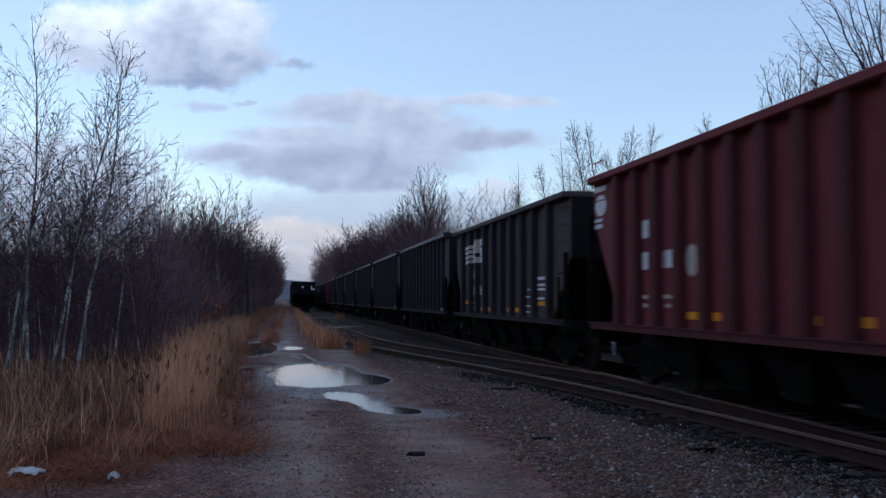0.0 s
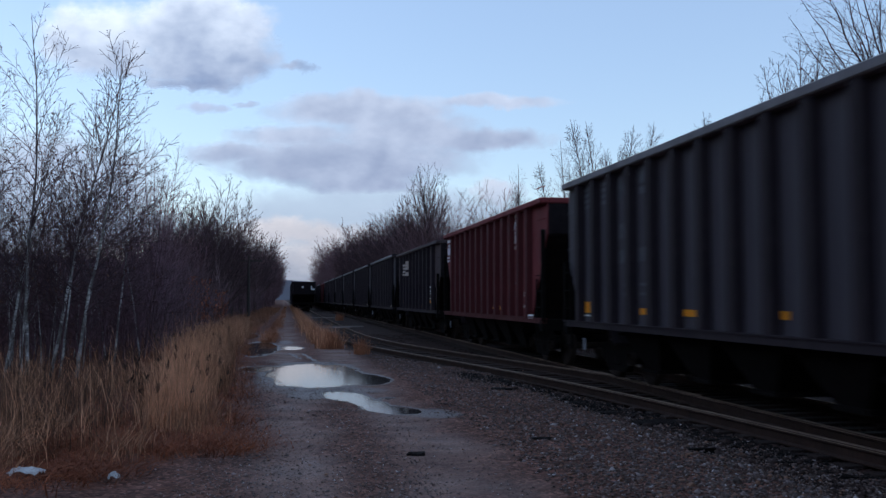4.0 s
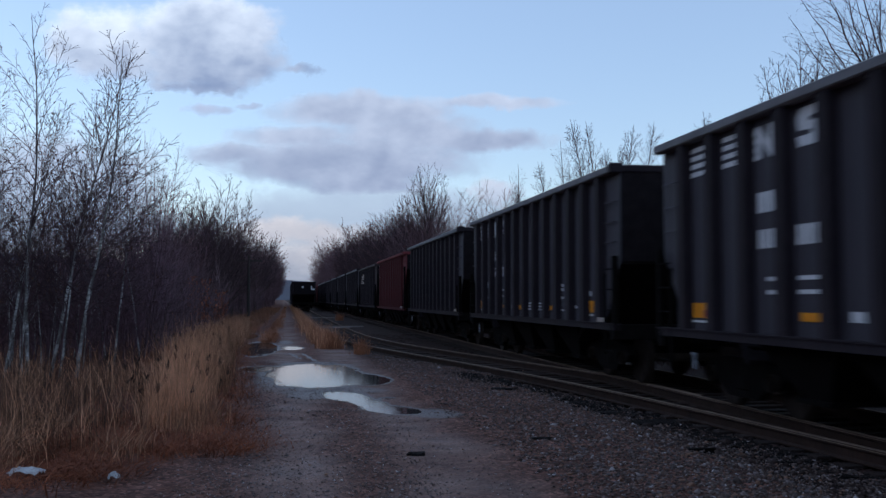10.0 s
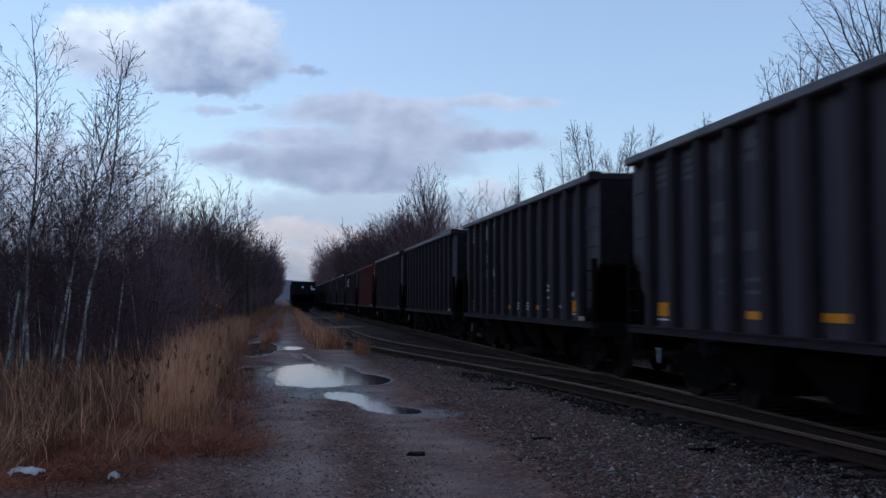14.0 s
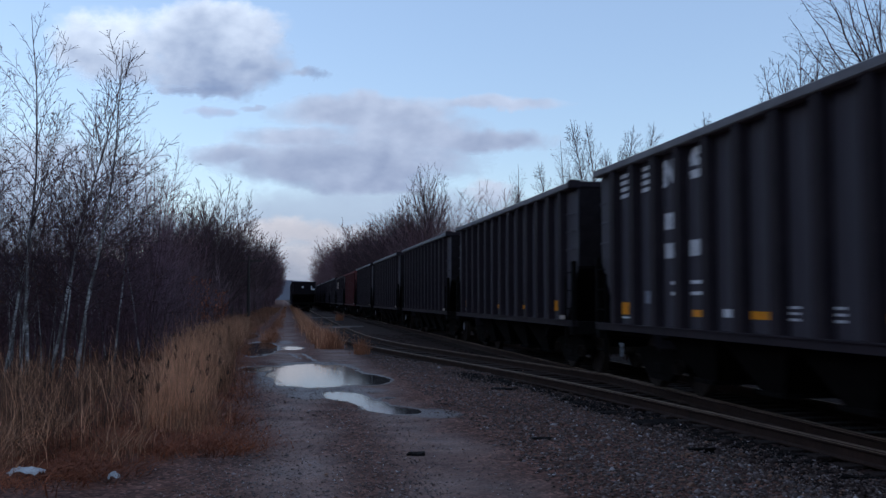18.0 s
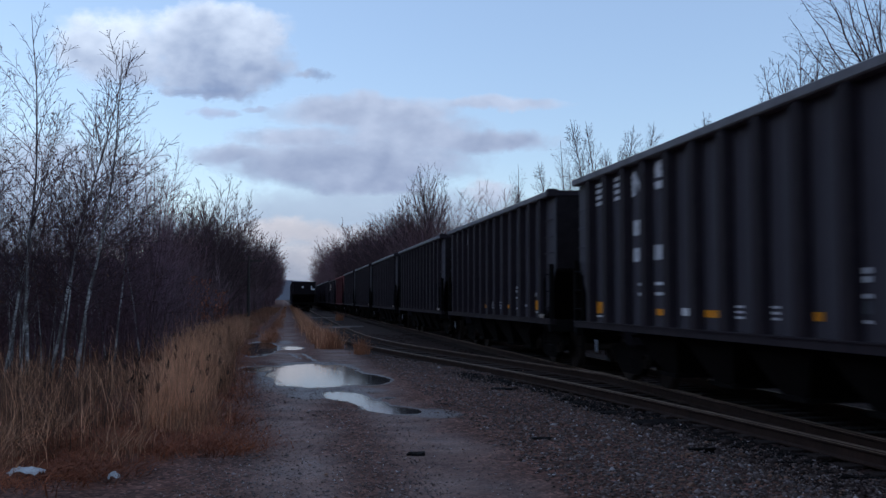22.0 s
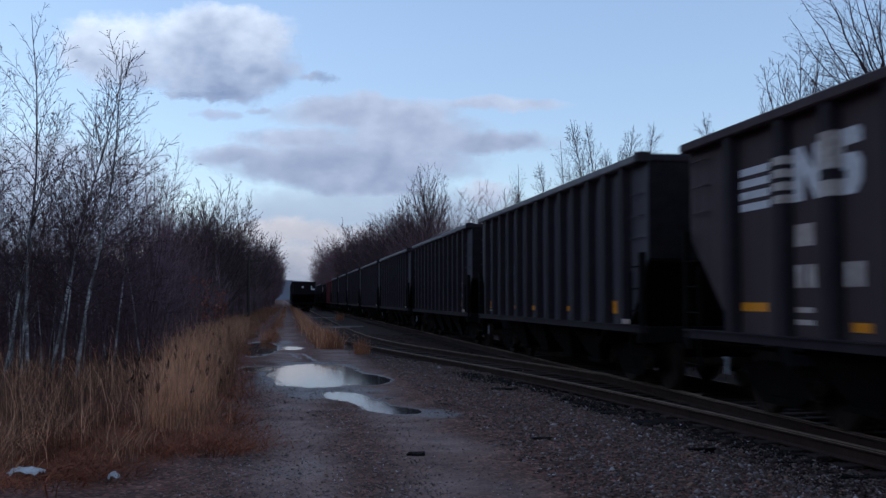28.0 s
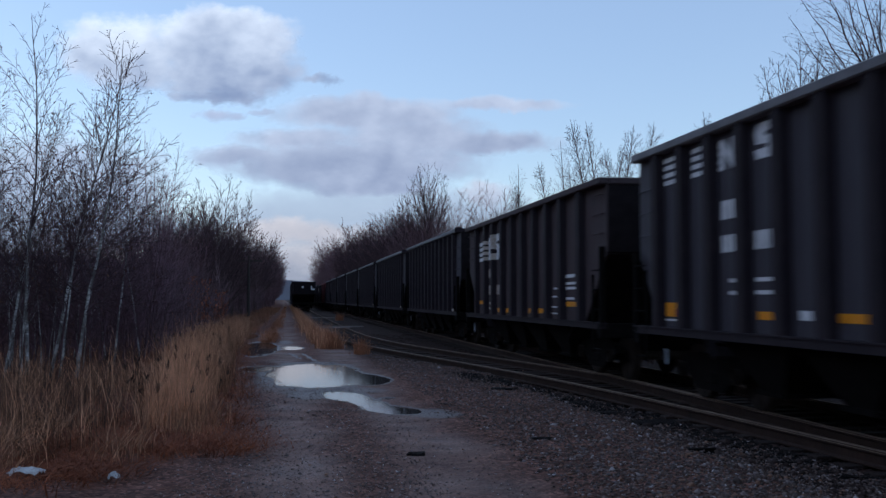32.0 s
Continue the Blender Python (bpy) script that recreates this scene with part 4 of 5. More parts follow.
def sprout(wood, fine, rnd, plan, start, way, height, radius, thin):
    if plan == BIRCH:
        limb(wood, fine, rnd, start, way, height, radius, [(4.8, 0.20, 46, 0.38), (5.2, 0.12, 40, 0.48), (6.2, 0.08, 40, 0.60)], thin, 0.05, True, None, 0.9)
    elif plan == SLIM:
        limb(wood, fine, rnd, start, way, height, radius, [(7.4, 0.15, 37, 0.23), (7.5, 0.10, 38, 0.50), (6.5, 0.10, 40, 0.65)], thin, 0.05, True)
    elif plan == UPRIGHT:
        crown(wood, fine, rnd, start, radius, (height * 0.36, height * 0.62), 20, 96, (height * 0.72, height * 0.28, height * 0.158), 0.60, [(2.6, 0.25, 32, 0.42), (3.0, 0.12, 34, 0.52), (3.0, 0.1, 36, 0.62)], thin)
    elif plan == SPREAD:
        crown(wood, fine, rnd, start, radius, (height * 0.16, height * 0.42), 26, 104, (height * 0.60, height * 0.40, height * 0.34), 0.58, [(2.5, 0.22, 34, 0.40), (2.8, 0.12, 36, 0.52), (3.0, 0.1, 38, 0.62)], thin, 0.0095)
    elif plan == FAN:
        crown(wood, fine, rnd, start, radius, (height * 0.44, height * 0.60), 32, 104, (height * 0.72, height * 0.28, height * 0.25), 0.54, [(2.7, 0.20, 36, 0.42), (3.4, 0.10, 38, 0.52), (3.8, 0.1, 40, 0.62)], thin, 0.0062)


def tree_pattern(seed, plan, height, radius, bark, twig, lean=(0, 0), stems=1, leaves=0, name="bare_tree", label="", category="tree", thin=0.0038, leaf=(0.019, None)):
    rnd = random.Random(seed)
    wood, fine = Mesh(), Mesh()
    for s in range(stems):
        off = (rnd.uniform(-0.5, 0.5) * (stems > 1), rnd.uniform(-0.5, 0.5) * (stems > 1))
        way = (lean[0] + rnd.gauss(0, 0.12) * (stems > 1), lean[1] + rnd.gauss(0, 0.12) * (stems > 1), 1)
        sprout(wood, fine, rnd, plan, (off[0], off[1], -0.15), way, height * rnd.uniform(0.82, 1.0) if s else height, radius * (rnd.uniform(0.6, 0.9) if s else 1), thin)
    k = height / sorted(p[2] for p in fine.v)[int(len(fine.v) * 0.995)]
    for m in (wood, fine):
        m.v = [(p[0] * k, p[1] * k, p[2] * k) for p in m.v]
    tree = tagged(new(name), label, category)
    mesh_ob("trunk", wood.v, wood.f, bark, tree, smooth=True)
    mesh_ob("crown", fine.v, fine.f, twig, tree, "bare twigs")
    if leaves:
        lv, lf = [], []
        tips = [fine.v[rnd.randrange(len(fine.v))] for _ in range(leaves)]
        for p in tips:
            n = len(lv)
            a, b = rnd.uniform(0, 6.28), rnd.uniform(-0.8, 0.8)
            r = leaf[0] * rnd.uniform(0.65, 1.35)
            u = Vector((math.cos(a), math.sin(a), b)) * r
            w = Vector((-math.sin(a), math.cos(a), -1.2)) * r
            lv += [Vector(p) + u, Vector(p) + w, Vector(p) - u * 0.8, Vector(p) - w * 0.4]
            lf.append((n, n + 1, n + 2, n + 3))
        mesh_ob("leaves", [tuple(v) for v in lv], lf, leaf[1] or M_LEAF, tree, "dry brown leaves")
    return tree


def plant(pattern, x, y, turn=0.0, size=1.0, group="", z=0.0):
    t = copy_thing(pattern, pose(x, y, z, 0, 0, turn))
    t.scale = (size, size, size)
    if group:
        t["group"] = group
    return t


# white birches on the left verge
birches = [tree_pattern(11 + k, BIRCH, h, r, M_BIRCH, M_TWIG, lean, 1, 190, "birch_tree", "slender white-barked birch, bare but for a few dry leaves", "birch tree")
           for k, (h, r, lean) in enumerate([(7.0, 0.040, (0.14, 0)), (6.5, 0.035, (0.12, 0.05)), (7.45, 0.041, (-0.07, 0.0)), (5.2, 0.025, (0.22, -0.04))])]
spots = [(-4.10, 20.3, 0, 0, 1.0), (-5.02, 20.4, 2, 0, 1.0), (-4.75, 20.9, 1, 10, 1.05), (-4.45, 20.2, 3, 0, 1.0), (-5.55, 20.6, 1, 40, 0.9), (-6.0, 20.0, 2, 200, 0.93), (-5.45, 19.4, 3, 190, 1.05),
         (-6.6, 22.5, 2, 120, 1.0), (-5.3, 23.5, 1, 20, 1.02), (-4.0, 23.8, 3, 330, 1.05), (-6.2, 21.2, 1, 260, 0.95), (-4.6, 26.5, 0, 200, 0.76), (-7.2, 24.5, 0, 100, 0.95), (-3.85, 27.5, 1, 140, 0.90),
         (-6.0, 20.2, 3, 70, 0.7), (-6.4, 20.9, 3, 200, 0.8), (-5.7, 21.6, 3, 300, 0.62), (-6.9, 21.8, 1, 150, 0.7), (-5.0, 21.4, 3, 120, 0.66), (-6.3, 23.6, 3, 10, 0.85), (-4.35, 22.0, 3, 45, 0.6), (-7.3, 23.0, 2, 80, 0.75)]
first = {0: 0, 1: 2, 2: 1, 3: 3}
for i, (x, y, k, turn, size) in enumerate(spots):
    if i in first:
        t = birches[first[i]]
        t.matrix_basis = pose(x, y, 0, 0, 0, turn)
        t.scale = (size,) * 3
        t["group"] = "birches on the verge"
    else:
        plant(birches[k], x, y, turn, size, "birches on the verge")

# thicket of thin stems behind the birches: joined stuff
def thicket(name, label, spots, templates, material, kind="stuff", category="thicket"):
    vs, fs, n = [], [], 0
    for x, y, z, size, turn, k in spots:
        if x < -0.145 * y and y > 18:
            # scaled down by bearing from the camera, to fit the view of the sky
            size *= 0.79
        tv, tf = templates[k]
        c, s = math.cos(turn), math.sin(turn)
        p = tv * np.array([size, size, size])
        vs.append(np.stack([p[:, 0] * c - p[:, 1] * s + x, p[:, 0] * s + p[:, 1] * c + y, p[:, 2] + z], 1))
        fs.append(tf + n)
        n += len(tv)
    v, f = np.concatenate(vs), np.concatenate(fs)
    me = bpy.data.meshes.new(name)
    me.vertices.add(len(v))
    me.vertices.foreach_set("co", v.astype(np.float32).ravel())
    me.loops.add(f.size)
    me.loops.foreach_set("vertex_index", f.astype(np.int32).ravel())
    me.polygons.add(len(f))
    w = f.shape[1]
    me.polygons.foreach_set("loop_start", np.arange(0, f.size, w, dtype=np.int32))
    me.update(calc_edges=True)
    me.materials.append(material)
    return tagged(new(name, me), label, category, kind=kind)


def template(seed, depth, split, spread, height, radius, stems=1, thin=0.004, side=0.5):
    rnd = random.Random(seed)
    m = Mesh()
    for s in range(stems):
        fork(m, m, rnd, (rnd.uniform(-0.3, 0.3) * (stems > 1), rnd.uniform(-0.3, 0.3) * (stems > 1), -0.1), (rnd.gauss(0, 0.16), rnd.gauss(0, 0.16), 1), height * rnd.uniform(0.2, 0.28), radius, depth, split, spread, thin, 0.12, side)
    v = np.array(m.v)
    return v * (height / v[:, 2].max()), np.array(m.f)


def wood_template(seed, plan, height, radius, thin, lift=0.3, stems=1, crowned=False, step=0.22):
    rnd = random.Random(seed)
    m = Mesh()
    for s in range(stems):
        limb(m, m, rnd, (rnd.uniform(-0.8, 0.8) * (stems > 1), rnd.uniform(-0.8, 0.8) * (stems > 1), -0.1), (rnd.gauss(0, 0.08), rnd.gauss(0, 0.08), 1), height * (0.62 if crowned else rnd.uniform(0.8, 1.0)), radius, plan, thin, lift, True, (height * 0.54, height * 0.46, height * 0.30) if crowned else None, 0.0, step)
    v = np.array(m.v)
    return v * (height / np.percentile(v[:, 2], 99.3)), np.array(m.f)


rnd = random.Random(21)
scrubs = [template(100 + k, 3, 2.1, 24, rnd.uniform(2.6, 3.4), 0.013, 5, 0.0042, 0.5) for k in range(6)]
spots = []
while len(spots) < 160:
    y = rnd.uniform(26.0, 62)
    edge = -3.1 - 0.02 * (y - 20) - (1.3 if y < 27 else 0)
    x = edge - abs(rnd.gauss(0, 1)) * (2.6 + 0.11 * y) * 0.75
    spots.append((x, y, 0, rnd.uniform(0.6, 1.15), rnd.uniform(0, 6.28), rnd.randrange(6)))
# unseen shrubs left of and behind the camera, added to block low sky
for _ in range(80):
    spots.append((rnd.uniform(-26, -5), rnd.uniform(-45, 18) if rnd.random() < 0.6 else rnd.uniform(-45, -14), 0, rnd.uniform(0.8, 1.4), rnd.uniform(0, 6.28), rnd.randrange(6)))
for _ in range(200):
    y = rnd.uniform(58, 150)
    spots.append((-3.3 - abs(rnd.gauss(0, 1)) * 3.0 - (1.0 if y < 80 else 0), y, 0, rnd.uniform(0.8, 1.5), rnd.uniform(0, 6.28), rnd.randrange(6)))
# low scrub added beyond the main track to darken the gaps under the cars
for _ in range(200):
    spots.append((rnd.uniform(9.7, 12.5), rnd.uniform(-6, 80), 0, rnd.uniform(0.3, 0.62), rnd.uniform(0, 6.28), rnd.randrange(6)))
rnd = random.Random(33)
thicket("thicket", "dense purple-brown thicket of bare shrubs", spots, scrubs, M_BRUSH)
saps = [wood_template(150 + k, [(4.4, 0.10, 44, 0.38), (4.4, 0.12, 40, 0.50), (3.6, 0.1, 40, 0.6)], rnd.uniform(4.4, 6.2), 0.026, 0.0044, 0.06, 1, False, 0.4) for k in range(5)]
spots = []
while len(spots) < 220:
    y = 24.0 + 40 * rnd.random() ** 1.6
    edge = -3.3 - 0.035 * (y - 20)
    spots.append((edge - abs(rnd.gauss(0, 1)) * (1.8 + 0.10 * y), y, 0, rnd.uniform(0.72, 1.3) * (1.0 if y < 38 else 0.86), rnd.uniform(0, 6.28), rnd.randrange(5)))
for _ in range(34):
    spots.append((rnd.uniform(-8.4, -3.9), rnd.uniform(24, 38), 0, rnd.uniform(0.7, 1.1), rnd.uniform(0, 6.28), rnd.randrange(5)))
thicket("saplings", "stand of fine bare saplings behind the birches", spots, saps, M_SAPLING, category="saplings")

whips = [wood_template(180 + k, [(3.0, 0.25, 34, 0.26), (3.5, 0.15, 34, 0.5)], rnd.uniform(3.4, 4.8), 0.016, 0.0045, 0.06) for k in range(4)]
spots = [(-4.3 - 5.2 * rnd.random() - 0.1 * k / 8, 18.9 + 8.5 * rnd.random(), 0, rnd.uniform(0.7, 1.15), rnd.uniform(0, 6.28), rnd.randrange(4)) for k in range(60)]
thicket("birch_whips", "thin pale birch whips among the birches", spots, whips, M_BIRCH, category="birch saplings")

# larger bare trees, one pattern each, then copies
oak = tree_pattern(51, SPREAD, 10.6, 0.17, M_BARK, M_TWIG, (0, 0), 1, 0, "bare_tree", "bare spreading tree with dark trunk and fine twigs", thin=0.0092)
oak.matrix_basis = pose(-4.95, 74.0, 0, 0, 0, 20)
slim = tree_pattern(61, SLIM, 10.4, 0.07, M_BARK, M_TWIG, (0.03, 0), 1, 0, "bare_tree", "tall slim bare tree with upright twigs", thin=0.0050)
slim.matrix_basis = pose(15.2, 46.0, 0)
tall = tree_pattern(71, UPRIGHT, 14.8, 0.26, M_BARK, M_TWIG, (0.02, 0), 1, 0, "bare_tree", "tall many-stemmed bare tree behind the train", thin=0.0066)
tall.matrix_basis = pose(13.85, 92.5, 0, 0, 0, 40)
fan = tree_pattern(81, FAN, 12.8, 0.14, M_BARK, M_TWIG, (0.0, 0), 1, 0, "bare_tree", "bare tree with a broad dome of fine upswept branches", thin=0.0046)
fan.matrix_basis = pose(17.95, 26.0, 0, 0, 0, 70)
for x, y, k, turn, size in [(-8.4, 66, 0, 130, 0.72), (-4.7, 90, 0, 40, 0.80), (-5.9, 70, 0, 220, 0.80), (13.9, 95, 0, 110, 0.95), (13.2, 135, 0, 160, 1.15), (12.9, 112, 0, 70, 1.05), (13.1, 152, 0, 340, 1.15), (-6.6, 76, 0, 140, 0.88), (-4.4, 82, 0, 300, 0.86), (-7.6, 70, 0, 10, 0.84), (-5.5, 66, 0, 170, 0.74), (-4.3, 98, 0, 250, 0.86), (-6.8, 86, 0, 60, 0.85), (-3.6, 122, 0, 10, 0.95), (-3.6, 150, 0, 95, 1.1), (-3.4, 190, 0, 200, 1.25), 
                            (16.0, 46.2, 1, 50, 0.98), (16.8, 46.0, 1, 140, 0.95), (17.6, 46.4, 1, 230, 1.0), (13.5, 46.6, 1, 20, 0.80), (14.1, 46.0, 1, 300, 0.80), (14.6, 47.5, 1, 80, 0.9), (16.4, 47.5, 1, 190, 0.9), (17.2, 47.0, 1, 10, 0.88), (15.3, 60.5, 1, 100, 0.95), (14.8, 57, 1, 10, 0.8), (16.0, 68, 1, 77, 0.72), (15.4, 72, 1, 190, 0.8),
                            (15.35, 26.6, 2, 200, 0.63), (21.2, 27.0, 3, 100, 0.95), (17.0, 34.9, 1, 40, 0.83), (13.6, 108, 2, 140, 0.90), (13.6, 126, 0, 30, 1.2), (13.4, 146, 0, 250, 1.2), (13.0, 178, 0, 200, 1.35), (14.6, 102, 0, 320, 1.05), (14.8, 98, 0, 77, 0.95), (13.4, 118, 0, 200, 1.15), (13.0, 160, 0, 10, 1.3), (14.4, 88, 0, 20, 0.74)]:
    plant((oak, slim, tall, fan)[k], x, y, turn, size, "bare trees along the line")

shrub = tree_pattern(91, BIRCH, 2.7, 0.03, M_BARK, M_TWIG, (0.1, 0), 3, 420, "beech_shrub", "small shrub with clinging russet leaves", "shrub", leaf=(0.045, M_RUSSET))
shrub.matrix_basis = pose(-3.55, 45.0, 0)
plant(shrub, -3.7, 52.0, 130, 0.8)

# far woods on both sides; unseen trees round behind, added to block low sky
woods = [wood_template(200 + k, [(3.4, 0.12, 48, 1.0), (2.3, 0.15, 33, 0.50), (2.2, 0.10, 38, 0.62)], 10.0, 0.11, 0.0100, 0.09, 1, True, 1.1) for k in range(4)]
spots = []
while len(spots) < 135:
    y = 62 + 260 * rnd.random() ** 1.5
    spots.append((-3.6 - abs(rnd.gauss(0, 1)) * 5 - (2.5 if y < 84 else 0), y, 0, rnd.uniform(0.40, 0.90) * (0.72 + y / 300), rnd.uniform(0, 6.28), rnd.randrange(4)))
for _ in range(45):
    spots.append((rnd.uniform(-4.0, -2.5), rnd.uniform(170, 330), 0, rnd.uniform(0.8, 1.5), rnd.uniform(0, 6.28), rnd.randrange(4)))
for _ in range(26):
    spots.append((rnd.uniform(-40, 3.5), rnd.uniform(-60, -16), 0, rnd.uniform(0.7, 1.3), rnd.uniform(0, 6.28), rnd.randrange(4)))
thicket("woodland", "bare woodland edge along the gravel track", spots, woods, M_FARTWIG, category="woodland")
spots = []
while len(spots) < 175:
    y = 84 + 300 * rnd.random() ** 1.4
    spots.append((12.2 + abs(rnd.gauss(0, 1)) * 6, y, 0, rnd.uniform(0.55, 1.05) * (0.92 + y / 280), rnd.uniform(0, 6.28), rnd.randrange(4)))
for _ in range(26):
    spots.append((rnd.uniform(14, 34), rnd.uniform(-70, 80), 0, rnd.uniform(0.30, 0.55), rnd.uniform(0, 6.28), rnd.randrange(4)))
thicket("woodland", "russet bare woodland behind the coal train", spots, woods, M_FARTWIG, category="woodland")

# ---- grass ----
def blades(name, label, spots, material, segs=3):
    """Bent tapering blades: x, y, z, height, width, lean x, lean y."""
    s = np.array(spots)
    n = len(s)
    ang = np.random.RandomState(7).uniform(0, np.pi, n)
    rows = []
    for i in range(segs + 1):
        u = i / segs
        cx = s[:, 0] + s[:, 5] * u ** 2
        cy = s[:, 1] + s[:, 6] * u ** 2
        cz = s[:, 2] + s[:, 3] * (u - 0.12 * u ** 3)
        w = s[:, 4] * (1 - 0.8 * u)
        rows.append(np.stack([cx - np.cos(ang) * w, cy - np.sin(ang) * w, cz], 1))
        rows.append(np.stack([cx + np.cos(ang) * w, cy + np.sin(ang) * w, cz], 1))
    v = np.stack(rows, 1).reshape(-1, 3)
    k = 2 * (segs + 1)
    base = (np.arange(n) * k)[:, None, None]
    quad = np.array([[2 * i, 2 * i + 1, 2 * i + 3, 2 * i + 2] for i in range(segs)])[None]
    f = (base + quad).reshape(-1, 4)
    me = bpy.data.meshes.new(name)
    me.vertices.add(len(v))
    me.vertices.foreach_set("co", v.astype(np.float32).ravel())
    me.loops.add(f.size)
    me.loops.foreach_set("vertex_index", f.astype(np.int32).ravel())
    me.polygons.add(len(f))
    me.polygons.foreach_set("loop_start", np.arange(0, f.size, 4, dtype=np.int32))
    me.update(calc_edges=True)
    me.materials.append(material)
    return tagged(new(name, me), label, "grass", kind="stuff")


def edge_x(y):
    """Left edge of the gravel."""
    return float(np.interp(y, [8, 10.8, 17, 26, 40, 67, 210], [-1.6, -0.45, -0.66, -1.1, -1.7, -1.3, -0.2]))


def tuft_field(n, place, tall, width, bend, seed, clump=0.25, per=14):
    r = random.Random(seed)
    out = []
    while len(out) < n:
        p = place(r)
        if p is None:
            continue
        x, y, k = p
        h0 = tall * k * r.uniform(0.6, 1.15)
        lx, ly = r.gauss(0, bend * 0.5), r.gauss(0, bend * 0.5)
        for _ in range(per):
            h = h0 * r.uniform(0.55, 1.1)
            out.append((x + r.gauss(0, clump * 0.5), y + r.gauss(0, clump * 0.5), max(0.0, min(0.1, -0.1 * (x + 1.3))), h, width * r.uniform(0.6, 1.3), lx + r.gauss(0, bend) * h, ly + r.gauss(0, bend) * h))
    return out


def patchy(x, y, cut):
    return noise.noise(Vector((x * 0.8, y * 0.5, 6.0))) > cut


def reed_place(r):
    y = 11.8 + 36 * r.random() ** 1.4
    off = (0.60 + 0.42 * r.random()) if y < 30 else 0.15 + 0.9 * r.random()
    x = edge_x(y) - off
    if noise.noise(Vector((x * 0.9, y * 0.5, 6.0))) + 0.5 * noise.noise(Vector((x * 3.0, y * 2.0, 1.0))) < (-0.12 if y > 17 else 0.14):
        return None
    return x, y, r.uniform(0.55, 1.0) * min(1.0, 0.5 + (y - 11) * 0.07)


def field_place(r):
    y = 10.7 + 9.0 * r.random() ** 1.1
    x = edge_x(y) - 1.2 - 6.0 * r.random() ** 0.9
    if noise.noise(Vector((x * 1.5, y * 1.1, 6.0))) + 0.5 * noise.noise(Vector((x * 4.0, y * 3.0, 2.0))) < 0.06:
        return None
    return x, y, r.uniform(0.45, 1.05)


def low_place(r):
    y = 10.7 + 45 * r.random() ** 1.7
    return edge_x(y) - 2.4 * r.random() ** 1.2 + 0.10 * r.gauss(0, 1), y, r.uniform(0.5, 1.0)


def front_place(r):
    y = r.uniform(8.4, 11.2)
    x = -1.35 - 3.0 * r.random()
    if noise.noise(Vector((x * 1.1, y * 1.1, 3.0))) < -0.2 + max(0, x + 1.6) * 0.5:
        return None
    return x, y, r.uniform(0.4, 0.9)


def middle_place(r):
    y = 33.0 + 170 * r.random() ** 2.2
    return float(np.interp(y, [32, 38, 52, 100, 209], [1.62, 1.40, 1.25, 1.45, 1.70])) + r.gauss(0, 0.15), y, r.uniform(0.7, 1.1)


def strip_place(r):
    y = 38 + 166 * r.random() ** 2
    return float(np.interp(y, [38, 73, 209], [-0.58, -0.30, 0.35])) + r.gauss(0, 0.14), y, r.uniform(0.6, 1.0)


blades("reed_grass", "tall dry tan reed grass along the gravel edge", tuft_field(8000, reed_place, 1.15, 0.004, 0.18, 31, 0.4, 9), M_REED)
blades("meadow_grass", "duller straw among the reeds", tuft_field(5500, reed_place, 1.05, 0.005, 0.28, 39, 0.5, 8), M_STRAW)
blades("meadow_grass", "dead tan and brown grass on the verge", tuft_field(6500, field_place, 0.80, 0.004, 0.22, 32, 0.2, 9), M_STRAW)
blades("weed_stalks", "thin dark dead weed stalks among the grass", tuft_field(3400, field_place, 0.95, 0.004, 0.15, 37, 0.5, 5), M_STALK)
blades("reed_grass", "sparse pale reeds in the verge grass", tuft_field(2100, field_place, 1.05, 0.004, 0.2, 38, 0.35, 6), M_REED)
blades("russet_grass", "low russet dead grass at the gravel edge", tuft_field(20000, low_place, 0.26, 0.005, 0.6, 33, 0.3), M_RUSSET, 2)
blades("russet_grass", "sparse russet grass in the near verge", tuft_field(10000, front_place, 0.24, 0.005, 0.6, 34, 0.3), M_RUSSET, 2)


def near_place(r):
    y = r.uniform(9.3, 12.6)
    x = -1.5 - 2.6 * r.random()
    if not patchy(x * 1.6, y * 1.6, 0.02):
        return None
    return x, y, r.uniform(0.5, 1.1)


blades("reed_grass", "loose tan stalks in the near verge", tuft_field(900, near_place, 0.55, 0.0042, 0.22, 44, 0.25, 7), M_REED)
blades("meadow_grass", "dull straw in the near verge", tuft_field(1800, near_place, 0.45, 0.0042, 0.4, 45, 0.3, 9), M_STRAW)


def clump_place(r):
    k = r.random()
    y = 12.6 + 6.8 * k
    c = 0.5 + 0.5 * math.sin(y * 5.1)
    return edge_x(y) - 0.84 + r.gauss(0, 0.13) - 0.22 * c, y + r.gauss(0, 0.2), (0.62 + 0.45 * k) * r.uniform(0.85, 1.08)


def verge_far(r):
    y = 44 + 130 * r.random() ** 1.6
    return edge_x(y) - 0.1 - 2.6 * r.random() ** 1.3, y, r.uniform(0.5, 1.1)


blades("reed_grass", "tall pale clump of reeds at the gravel edge", tuft_field(3600, clump_place, 1.30, 0.004, 0.13, 46, 0.22, 12), M_REED)
blades("meadow_grass", "dead grass along the far verge", tuft_field(3600, verge_far, 0.62, 0.012, 0.25, 47, 0.4, 9), M_STRAW)
blades("russet_grass", "russet dead grass along the far verge", tuft_field(2600, verge_far, 0.50, 0.012, 0.3, 48, 0.4, 9), M_TUFT)
blades("reed_grass", "strip of tan grass between gravel track and siding", tuft_field(3000, middle_place, 0.86, 0.008, 0.2, 35), M_REED)
blades("russet_grass", "orange-tan grass in the strip beside the siding", tuft_field(3600, middle_place, 0.74, 0.008, 0.22, 49), M_TUFT)
